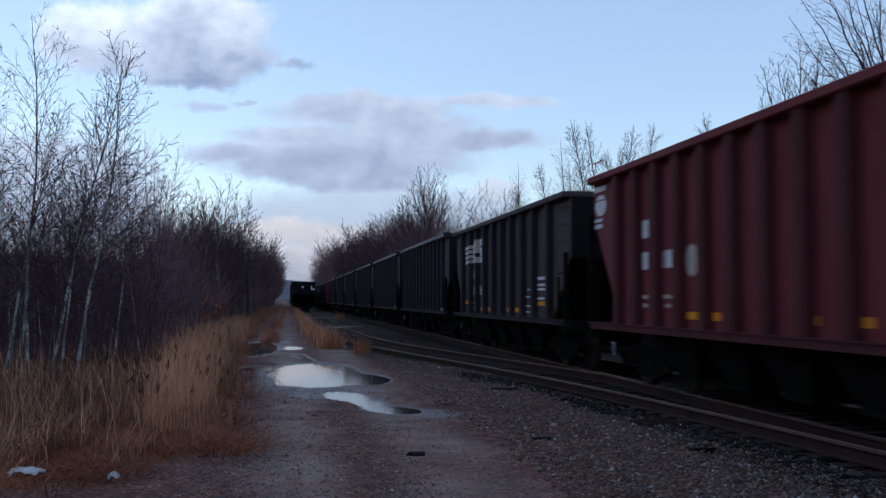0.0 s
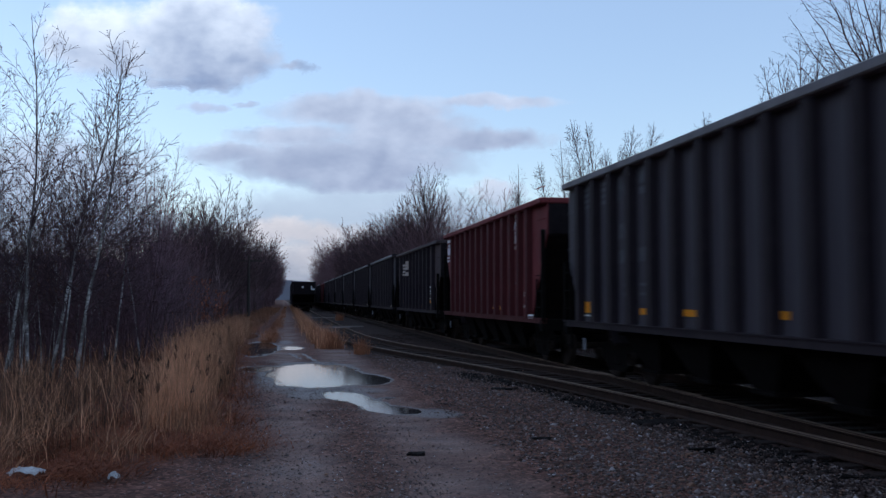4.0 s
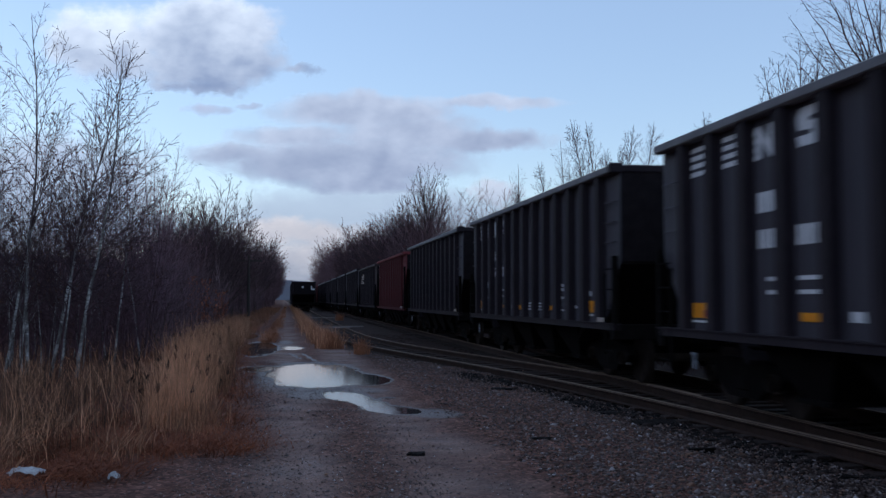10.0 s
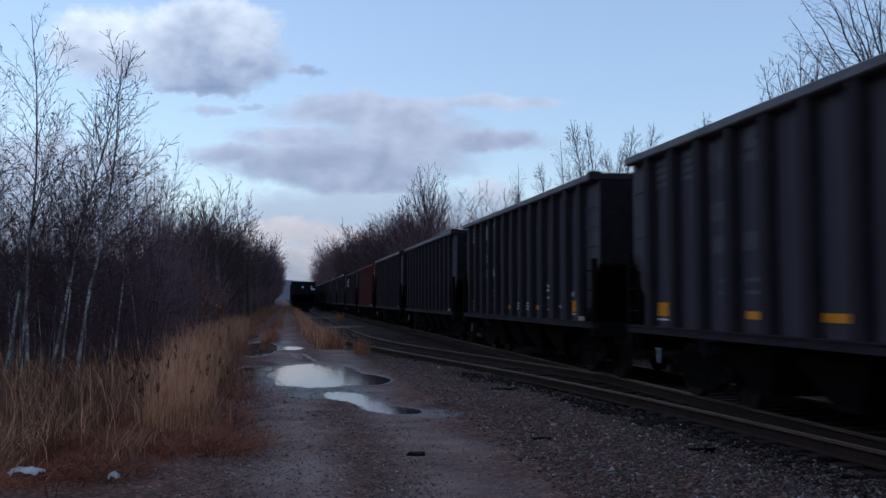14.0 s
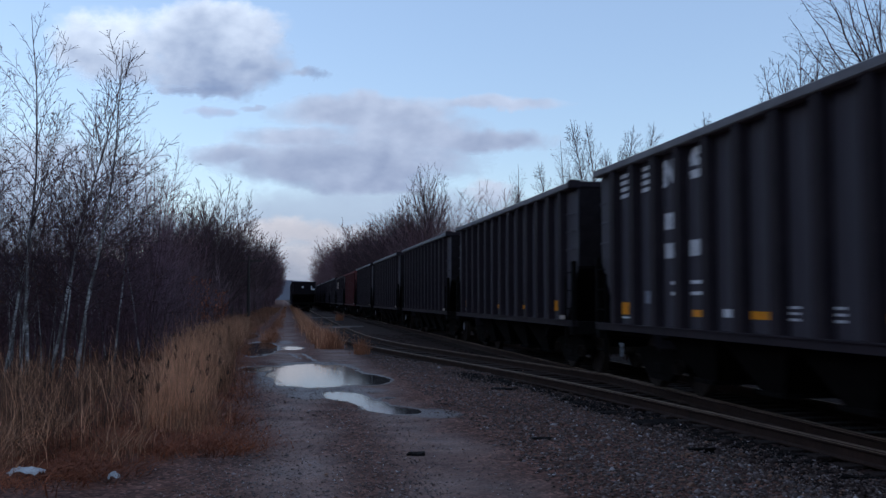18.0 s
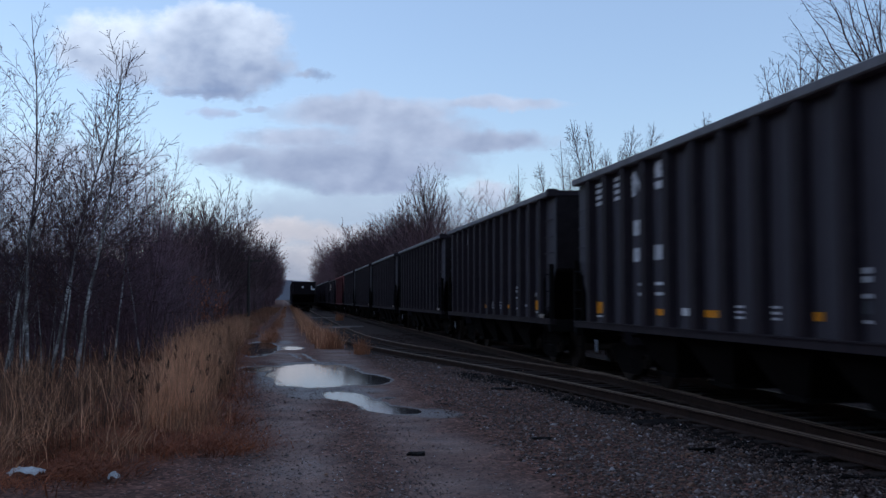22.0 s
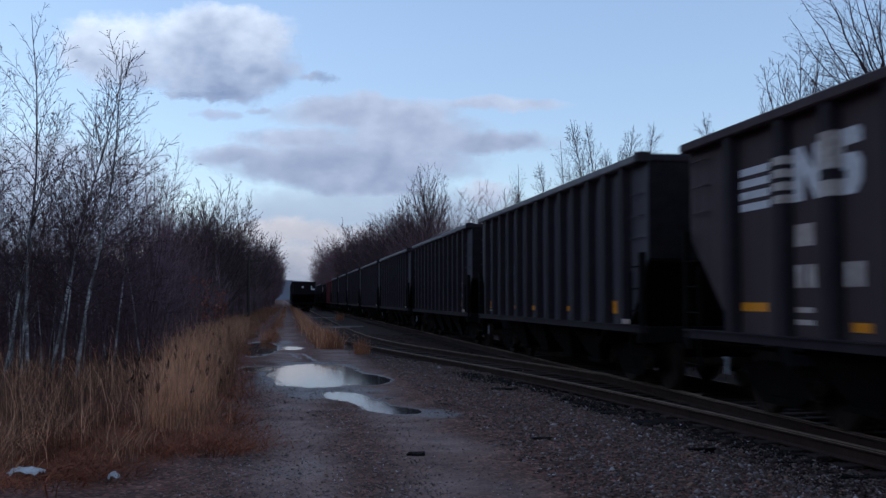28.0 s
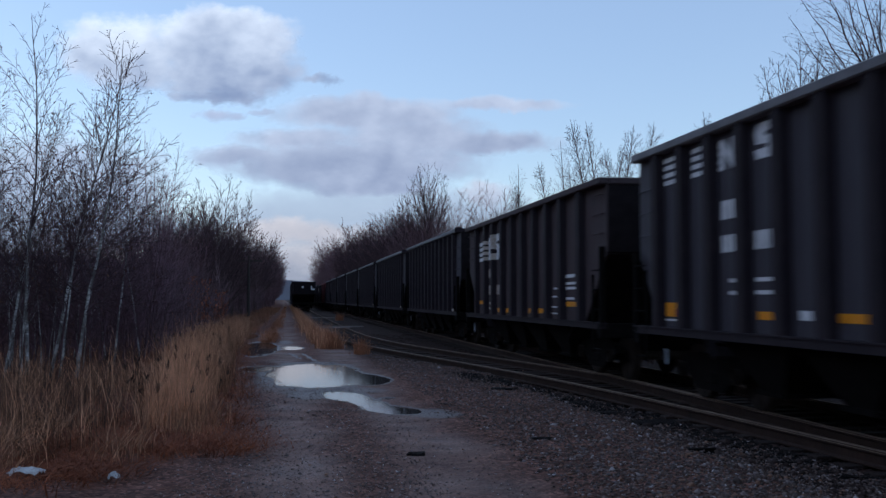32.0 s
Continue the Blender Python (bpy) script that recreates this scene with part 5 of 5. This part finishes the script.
blades("russet_grass", "russet grass strip between the wheel tracks", tuft_field(3600, strip_place, 0.35, 0.008, 0.35, 36), M_TUFT)


# unseen weeds beyond the main track, added to darken the gaps under the cars
def far_side(r):
    return r.uniform(9.6, 11.5), r.uniform(-5, 70), r.uniform(0.6, 1.1)


def far_bank(r):
    return r.uniform(11.0, 13.2), r.uniform(-2, 42), r.uniform(0.7, 1.1)


blades("weed_stalks", "dark weeds added to close the bright gaps under the cars", tuft_field(9000, far_side, 0.75, 0.012, 0.25, 41, 0.4, 9), M_STALK, 2)
blades("weed_stalks", "tall dark weeds added as a second screen under the cars", tuft_field(7000, far_bank, 1.25, 0.022, 0.22, 42, 0.5, 9), M_STALK, 2)


def spot_place(x, y, sx, sy):
    return lambda r: (x + r.gauss(0, sx), y + r.gauss(0, sy), r.uniform(0.7, 1.1))


for x, y, h, n in [(2.41, 29.9, 0.68, 220), (4.4, 77.0, 0.75, 300)]:
    blades("grass_tuft", "russet tuft of dead grass beside the siding", tuft_field(n, spot_place(x, y, 0.07, 0.3), h, 0.007, 0.2, int(y)), M_TUFT)

# dry seed heads on thin stalks along the reeds
r = random.Random(77)
heads = []
while len(heads) < 700:
    y = 12.5 + 16 * r.random() ** 1.3
    x = edge_x(y) - 0.25 - 1.5 * r.random()
    z = r.uniform(0.55, 1.15)
    heads.append((x, y, 0.02, z, 0.0025, r.gauss(0, 0.03), r.gauss(0, 0.03)))
    for _ in range(9):
        heads.append((x + r.gauss(0, 0.012), y + r.gauss(0, 0.012), z * 0.86 + r.uniform(-0.05, 0.05), r.uniform(0.03, 0.08), r.uniform(0.006, 0.013), r.gauss(0, 0.03), r.gauss(0, 0.03)))
blades("weed_stalks", "dead weeds with dark dry seed heads", heads, M_STALK)

# ---- loose stone on the gravel ----
def stones(name, label, n, place, size, material, seed):
    rs = np.random.RandomState(seed)
    xy = place(rs, n)
    n = len(xy)
    base = np.array([(1, 0, 0), (0, 1, 0), (-1, 0, 0), (0, -1, 0), (0, 0, 0.8), (0, 0, -0.6)], float)
    tri = np.array([(0, 1, 4), (1, 2, 4), (2, 3, 4), (3, 0, 4), (1, 0, 5), (2, 1, 5), (3, 2, 5), (0, 3, 5)])
    jit = 1 + rs.uniform(-0.4, 0.4, (n, 6, 1))
    sc = size * rs.lognormal(0, 0.38, (n, 1, 1)) * np.stack([rs.uniform(0.7, 1.3, n), rs.uniform(0.7, 1.3, n), rs.uniform(0.4, 0.9, n)], 1)[:, None, :]
    a = rs.uniform(0, 6.28, n)
    p = base[None] * jit * sc
    tilt = rs.uniform(-0.5, 0.5, n)
    z = p[:, :, 2] + p[:, :, 0] * tilt[:, None]
    x = p[:, :, 0] * np.cos(a)[:, None] - p[:, :, 1] * np.sin(a)[:, None] + xy[:, 0:1]
    y = p[:, :, 0] * np.sin(a)[:, None] + p[:, :, 1] * np.cos(a)[:, None] + xy[:, 1:2]
    zg = np.array([ground_height(u, v) for u, v in xy])[:, None]
    v = np.stack([x, y, z + zg + 0.006], 2).reshape(-1, 3)
    f = (tri[None] + (np.arange(n) * 6)[:, None, None]).reshape(-1, 3)
    me = bpy.data.meshes.new(name)
    me.vertices.add(len(v))
    me.vertices.foreach_set("co", v.astype(np.float32).ravel())
    me.loops.add(f.size)
    me.loops.foreach_set("vertex_index", f.astype(np.int32).ravel())
    me.polygons.add(len(f))
    me.polygons.foreach_set("loop_start", np.arange(0, f.size, 3, dtype=np.int32))
    me.update(calc_edges=True)
    me.materials.append(material)
    return tagged(new(name, me), label, "gravel", kind="stuff")


def gravel_right(rs, n):
    y = 6.5 + 24 * rs.random_sample(n) ** 1.7
    x = 2.4 + rs.random_sample(n) ** 0.75 * 3.3
    return np.stack([x, y], 1)


def gravel_lane(rs, n):
    y = 7.0 + 20 * rs.random_sample(n) ** 1.7
    x = np.where(rs.random_sample(n) < 0.75, rs.choice([-0.4, 0.95], n) + rs.normal(0, 0.36, n), rs.uniform(-0.9, 2.9, n))
    return np.stack([x, y], 1)


stones("gravel", "loose grey and brown ballast stones", 38000, gravel_right, 0.0145, M_STONE, 3)
stones("gravel", "small stones strewn over the worn track", 18000, gravel_lane, 0.0085, M_GRIT, 4)


def bed(rs, n):
    y = 7.0 + 40 * rs.random_sample(n) ** 1.5
    x = np.where(y < 24, 4.9, np.maximum(2.4, 4.9 - (y - 24) * 0.22)) + rs.random_sample(n) * (9.0 - np.where(y < 24, 4.9, np.maximum(2.4, 4.9 - (y - 24) * 0.22)))
    return np.stack([x, y], 1)


stones("ballast", "dark cindery ballast stones of the track bed", 20000, bed, 0.026, M_CINDER, 8)


def cinders(rs, n):
    c = np.array([(4.0, 20.6), (4.35, 19.8), (4.6, 18.8), (4.75, 17.8), (4.8, 15.6), (5.05, 15.1), (5.4, 14.6), (5.45, 13.6), (5.45, 12.6), (5.45, 11.3), (5.5, 10.4)])
    k = rs.randint(0, len(c), n)
    return c[k] + rs.normal(0, 1, (n, 2)) * np.array([0.16, 0.75])


stones("coal_spill", "black spilt coal and cinders beside the rail", 4600, cinders, 0.022, M_COAL, 6)

# ---- small things ----
planks = [(3.05, 52.6, 2.5, -2.0, 0), (2.5, 50.6, 1.9, 3.0, 0), (2.9, 78.0, 2.6, 1.0, 0)]
for x, y, l, turn, _ in planks:
    me = bpy.data.meshes.new("timber")
    bm = boxes((-l / 2, l / 2, -0.09, 0.09, 0, 0.05), bevel=0.012)
    bm.to_mesh(me)
    bm.free()
    me.materials.append(M_TIMBER)
    p = new("timber", me)
    p.matrix_basis = pose(x, y, 0.18, 0, 0, turn)
    tagged(p, "bleached timber lying across the siding rails", "timber", "timbers on the siding")


def scrap(x, y, l, wd, turn, seed):
    """A rotten tie fragment sunk in the gravel."""
    r = random.Random(seed)
    bm = boxes((-l / 2, l / 2, -wd / 2, wd / 2, -0.08, 0.012))
    bmesh.ops.subdivide_edges(bm, edges=bm.edges[:], cuts=2)
    for v in bm.verts:
        v.co += Vector((r.uniform(-0.03, 0.03), r.uniform(-0.025, 0.025), r.uniform(-0.012, 0.012)))
    me = bpy.data.meshes.new("tie_fragment")
    bm.to_mesh(me)
    bm.free()
    me.materials.append(M_COAL)
    ob = new("tie_fragment", me)
    ob.matrix_basis = pose(x, y, ground_height(x, y) + 0.012, 0, 0, turn)
    return tagged(ob, "black rotten tie fragment sunk in the gravel", "timber scrap", "scraps in the gravel")


for i, (x, y, l, wd, turn) in enumerate([(5.20, 12.95, 0.65, 0.45, -14), (4.75, 15.7, 0.5, 0.25, -6), (5.50, 9.60, 0.62, 0.16, 4), (5.75, 9.95, 0.35, 0.18, -8), (4.60, 10.19, 0.26, 0.13, 5), (3.06, 11.22, 0.22, 0.10, 0), (1.42, 10.4, 0.18, 0.08, 10),
                                         (4.05, 17.5, 0.42, 0.22, -20), (4.85, 14.2, 0.5, 0.2, -16), (5.30, 11.2, 0.4, 0.22, 6), (5.50, 8.64, 0.4, 0.14, 0)]):
    scrap(x, y, l, wd, turn, 60 + i)


def crumpled(name, label, x, y, sx, sy, seed):
    r = random.Random(seed)
    n = 9
    v, f = [], []
    for j in range(n):
        for i in range(n):
            u, w = i / (n - 1) - 0.5, j / (n - 1) - 0.5
            round_off = 1 - 0.25 * (abs(u) * 2) ** 2
            v.append((u * sx * round_off, w * sy * (1 - 0.3 * (2 * abs(u)) ** 2) + r.gauss(0, 0.008), 0.02 + 0.07 * max(0, 0.5 - (u * u + w * w) * 1.6) + r.uniform(-0.018, 0.022)))
    f = [(j * n + i, j * n + i + 1, (j + 1) * n + i + 1, (j + 1) * n + i) for j in range(n - 1) for i in range(n - 1)]
    ob = mesh_ob(name, v, f, M_LITTER, label="", smooth=True)
    ob.matrix_basis = pose(x, y, ground_height(x, y) + 0.03, 0, 0, r.uniform(-15, 15))
    return tagged(ob, label, "litter")


crumpled("plastic_bag", "crumpled dirty white plastic bag in the grass", -2.24, 9.12, 0.38, 0.26, 3)
crumpled("paper_scrap", "scrap of white paper on the verge", -1.50, 9.15, 0.14, 0.11, 4)

pole = tagged(new("utility_pole"), "old wooden utility pole with crossarm among the trees", "utility pole")
pole.matrix_basis = pose(-2.83, 80, 0)
v, f = tube([(0, 0, -0.3), (0, 0, 2.6), (0, 0, 5.25)], [0.14, 0.12, 0.10], 10)
mesh_ob("shaft", v, f, M_POLE, pole, smooth=True)
part("crossarm", boxes((-1.05, 1.05, -0.06, 0.06, 4.75, 4.88)), M_POLE, pole)
for dx in (-0.95, -0.5, 0.5, 0.95):
    v, f = tube([(dx, 0, 4.88), (dx, 0, 4.98), (dx, 0, 5.04)], [0.03, 0.05, 0.02], 6)
    mesh_ob("insulator", v, f, M_WHEEL, pole)

# distant ridge; the left part, out of view, is raised to block the sun
rv, rf = [], []
N = 260
for i in range(N):
    a = radians(-130 + 240 * i / (N - 1))
    h = 2500 * math.tan(radians(float(np.interp(math.degrees(a), [-100, -60, -30, -20, -16, -12, -8, -5, -3, 0.0, 3, 40, 100], [17, 16, 9.5, 4.0, 2.55, 2.4, 2.2, 1.9, 1.55, 1.15, 1.0, 1.2, 2.0]))))
    h *= 1 + 0.05 * noise.noise(Vector((i * 0.12, 0, 0))) + 0.012 * noise.noise(Vector((i * 1.1, 3, 0)))
    for rr, hh in ((1900, -5), (2250, h * 0.8), (2500, h)):
        rv.append((rr * math.sin(a), rr * math.cos(a), hh))
for i in range(N - 1):
    for j in range(2):
        a = i * 3 + j
        rf.append((a, a + 3, a + 4, a + 1))
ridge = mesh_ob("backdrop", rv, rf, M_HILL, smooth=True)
tagged(ridge, "wooded ridge on the horizon with blue haze painted in", "hill", kind="structure")


# ---- clouds: glowing sheets far off, lit and shaded tones painted in, drifting slowly ----
FAR = 2900.0
PX = FAR / 1700.0


def cloud_material(name, blobs, lit, shade, seed, size, ragged=0.75, thick=1.0, grain=0.012, slant=0.6, warp=1.0, grade=0.27):
    m, nt, bsdf = nodes_of(name)
    nt.nodes.remove(bsdf)
    out = nt.nodes["Material Output"]
    tc = nt.nodes.new("ShaderNodeTexCoord")
    mp = nt.nodes.new("ShaderNodeMapping")
    mp.inputs["Location"].default_value = (seed * 371.0, 0, seed * 173.0)
    nt.links.new(tc.outputs["Object"], mp.inputs["Vector"])

    def cloud_noise(scale, detail, stretch):
        st = nt.nodes.new("ShaderNodeMapping")
        st.inputs["Scale"].default_value = stretch
        nt.links.new(mp.outputs[0], st.inputs["Vector"])
        n = nt.nodes.new("ShaderNodeTexNoise")
        n.inputs["Scale"].default_value, n.inputs["Detail"].default_value, n.inputs["Roughness"].default_value = scale, detail, 0.58
        nt.links.new(st.outputs[0], n.inputs["Vector"])
        return n.outputs["Fac"]
    big = cloud_noise(grain * 0.5, 6, (1, 1, 1.9))
    small = cloud_noise(grain * 1.7, 5, (1, 1, 1.6))
    soft = cloud_noise(grain * 0.42, 2.5, (1, 1, 1.5))
    wn_ = nt.nodes.new("ShaderNodeTexNoise")
    wn_.inputs["Scale"].default_value, wn_.inputs["Detail"].default_value, wn_.inputs["Roughness"].default_value = grain * 0.55, 5.0, 0.6
    nt.links.new(mp.outputs[0], wn_.inputs["Vector"])
    off = nt.nodes.new("ShaderNodeVectorMath")
    off.operation = "MULTIPLY_ADD"
    off.inputs[1].default_value = (150 * PX * warp, 0, 95 * PX * warp)
    nt.links.new(wn_.outputs["Color"], off.inputs[0])
    shift = nt.nodes.new("ShaderNodeVectorMath")
    shift.operation = "ADD"
    shift.inputs[1].default_value = (-75 * PX * warp, 0, -47.5 * PX * warp)
    nt.links.new(tc.outputs["Object"], shift.inputs[0])
    nt.links.new(shift.outputs[0], off.inputs[2])
    sep = nt.nodes.new("ShaderNodeSeparateXYZ")
    nt.links.new(off.outputs[0], sep.inputs[0])
    dens = None
    for cx, cz, rx, rz, k in blobs:
        u = calc(nt, "DIVIDE", calc(nt, "SUBTRACT", sep.outputs[0], cx * PX), rx * PX)
        w = calc(nt, "DIVIDE", calc(nt, "SUBTRACT", sep.outputs[2], cz * PX), rz * PX)
        d = calc(nt, "SUBTRACT", k, calc(nt, "ADD", calc(nt, "MULTIPLY", u, u), calc(nt, "MULTIPLY", w, w)))
        dens = d if dens is None else calc(nt, "SMOOTH_MAX", dens, d, 0.35)
    light = calc(nt, "SUBTRACT", calc(nt, "DIVIDE", sep.outputs[2], size[1] * PX * 0.25), calc(nt, "DIVIDE", sep.outputs[0], size[0] * PX * slant))
    n = calc(nt, "ADD", calc(nt, "MULTIPLY", calc(nt, "SUBTRACT", big, 0.5), 2.6 * ragged), calc(nt, "MULTIPLY", calc(nt, "SUBTRACT", small, 0.5), 1.1 * ragged))
    dens = calc(nt, "ADD", dens, n)
    mr = nt.nodes.new("ShaderNodeMapRange")
    mr.interpolation_type = "SMOOTHSTEP"
    for k, v in ((1, 0.0), (2, 0.85), (3, 0.0), (4, thick)):
        mr.inputs[k].default_value = v
    nt.links.new(dens, mr.inputs[0])
    tone = calc(nt, "ADD", calc(nt, "MULTIPLY_ADD", light, grade, 0.47), calc(nt, "ADD", calc(nt, "MULTIPLY", calc(nt, "SUBTRACT", soft, 0.5), 0.75), calc(nt, "MULTIPLY", calc(nt, "SUBTRACT", small, 0.5), 0.25)))
    tone = calc(nt, "SUBTRACT", tone, calc(nt, "MULTIPLY", calc(nt, "SUBTRACT", dens, 0.8), 0.12))
    col = ramp(nt, tone, [(0.22, shade), (0.5, tuple((a * 0.55 + b * 0.45) for a, b in zip(shade, lit))), (0.82, lit)])
    em = nt.nodes.new("ShaderNodeEmission")
    nt.links.new(col, em.inputs["Color"])
    tr = nt.nodes.new("ShaderNodeBsdfTransparent")
    mx = nt.nodes.new("ShaderNodeMixShader")
    nt.links.new(mr.outputs[0], mx.inputs[0])
    nt.links.new(tr.outputs[0], mx.inputs[1])
    nt.links.new(em.outputs[0], mx.inputs[2])
    nt.links.new(mx.outputs[0], out.inputs["Surface"])
    return m


LIT, SHADE = (0.43, 0.535, 0.64), (0.13, 0.192, 0.305)
CLOUDS = []


def cloud(x, y, w, h, blobs, seed, drift, label, lit=LIT, shade=SHADE, ragged=0.75, thick=1.0, depth=0.0, grain=0.012, slant=0.6, warp=1.0, grade=0.27):
    """A cloud whose middle stands x right and y down from the picture's middle, w by h in size, in 1/1700 of its distance."""
    me = bpy.data.meshes.new("cloud")
    a, b = w * PX / 2, h * PX / 2
    me.from_pydata([(-a, 0, -b), (a, 0, -b), (a, 0, b), (-a, 0, b)], [], [(0, 1, 2, 3)])
    me.materials.append(cloud_material("cloud_vapour", blobs, lit, shade, seed, (w, h), ragged, thick, grain, slant, warp, grade))
    ob = new("backdrop_cloud", me)
    tagged(ob, label, "cloud", kind="structure")
    far = FAR + depth
    k = far / FAR

    def place(px, py):
        return EYE_POSE @ Matrix.Translation((px * PX * k, -py * PX * k, -far)) @ pose(0, 0, 0, -90, 0, 0)
    CLOUDS.append((ob, place(x, y), place(x + drift[0], y + drift[1])))
    ob.matrix_basis = place(x, y)
    return ob


cloud(-470, -350, 860, 420, [(46, -8, 140, 66, 1.2), (30, 52, 140, 52, 1.35), (-134, 20, 140, 70, 1.1), (92, 20, 62, 66, 1.0), (26, -58, 120, 18, 0.9), (112, -6, 60, 44, 1.0), (200, -30, 66, 15, 0.62)], 11, (46, 26), "big grey and white evening cloud", ragged=0.42, warp=0.8)
cloud(-125, -195, 1060, 380, [(-19, 51, 190, 38, 1.1), (221, 66, 150, 17, 0.9), (-59, -40, 270, 50, 1.1), (191, 0, 160, 26, 1.0), (61, 11, 180, 44, 1.0), (-259, -26, 110, 30, 0.9), (-19, -76, 180, 24, 0.9), (-130, 6, 170, 30, 0.9)], 2, (12, 6), "long lavender-grey bank of evening cloud", ragged=0.30, depth=40, lit=(0.325, 0.410, 0.52), shade=(0.135, 0.188, 0.288), slant=3.0, warp=0.5, grade=0.12)
cloud(-255, -8, 360, 220, [(-10, 22, 140, 34, 1.0), (20, -30, 170, 50, 0.9), (70, 8, 110, 30, 0.9), (0, -78, 210, 46, 1.1)], 3, (4, 1), "low pale cloud over the horizon", lit=(0.375, 0.40, 0.435), shade=(0.18, 0.22, 0.28), ragged=0.5, depth=80, slant=3.0, warp=0.6)
# veil added in front of the horizon sky to dim its brightness
cloud(-110, -62, 1150, 280, [(0, -22, 470, 74, 1.0), (-60, 10, 330, 60, 0.9), (-200, -92, 230, 46, 1.1)], 7, (2, 0), "thin veil added to dim the low sky", lit=(0.235, 0.318, 0.418), shade=(0.190, 0.260, 0.355), ragged=0.22, thick=0.85, depth=110, slant=3.0, warp=0.6)
cloud(-680, -100, 760, 460, [(-20, 10, 250, 110, 1.1), (-60, -60, 260, 80, 1.0), (90, -60, 190, 50, 0.9)], 8, (16, 8), "soft blue-grey cloud low behind the birches", lit=(0.27, 0.345, 0.45), shade=(0.165, 0.225, 0.33), ragged=0.35, thick=0.9, depth=130, slant=3.0, warp=0.6)
cloud(95, -105, 190, 130, [(0, 0, 60, 34, 0.8)], 4, (-22, 4), "thin drifting scrap of cloud", lit=(0.36, 0.38, 0.45), shade=(0.24, 0.27, 0.36), ragged=0.8, thick=0.6, depth=20, warp=0.6)
cloud(-400, -250, 300, 90, [(-20, 0, 60, 14, 0.7), (50, 8, 40, 10, 0.7)], 5, (30, 16), "small wisp of cloud", lit=(0.27, 0.32, 0.43), shade=(0.17, 0.21, 0.31), ragged=0.7, thick=0.7, depth=60, warp=0.5)
cloud(-325, -405, 160, 100, [(0, 0, 26, 20, 0.6)], 6, (40, 22), "small wisp of cloud", lit=(0.27, 0.32, 0.43), shade=(0.17, 0.21, 0.31), ragged=0.7, thick=0.75, depth=70, warp=0.4)


# ---- what moves ----
def run_at(t):
    ts, ps = [p[0] for p in RUN], [p[1] for p in RUN]
    return float(np.interp(t, ts, ps))


def motions():
    for k, car in TRAIN.items():
        home = car.matrix_basis.copy()
        walk(car, [(t, Matrix.Translation((0, p, 0)) @ home) for t, p in RUN])
        if k >= -2:
            step = 0.125
            for truck in [c for c in car.children if c.name.startswith("truck")]:
                for ws in [c for c in truck.children if c.name.startswith("wheelset")]:
                    at = ws.location.copy()
                    walk(ws, [(i * step, Matrix.Translation(at) @ Matrix.Rotation(-run_at(i * step) / 0.458, 4, "X")) for i in range(257)])
    for ob, a, b in CLOUDS:
        walk(ob, [(0.0, a), (32.0, b)])


motions()
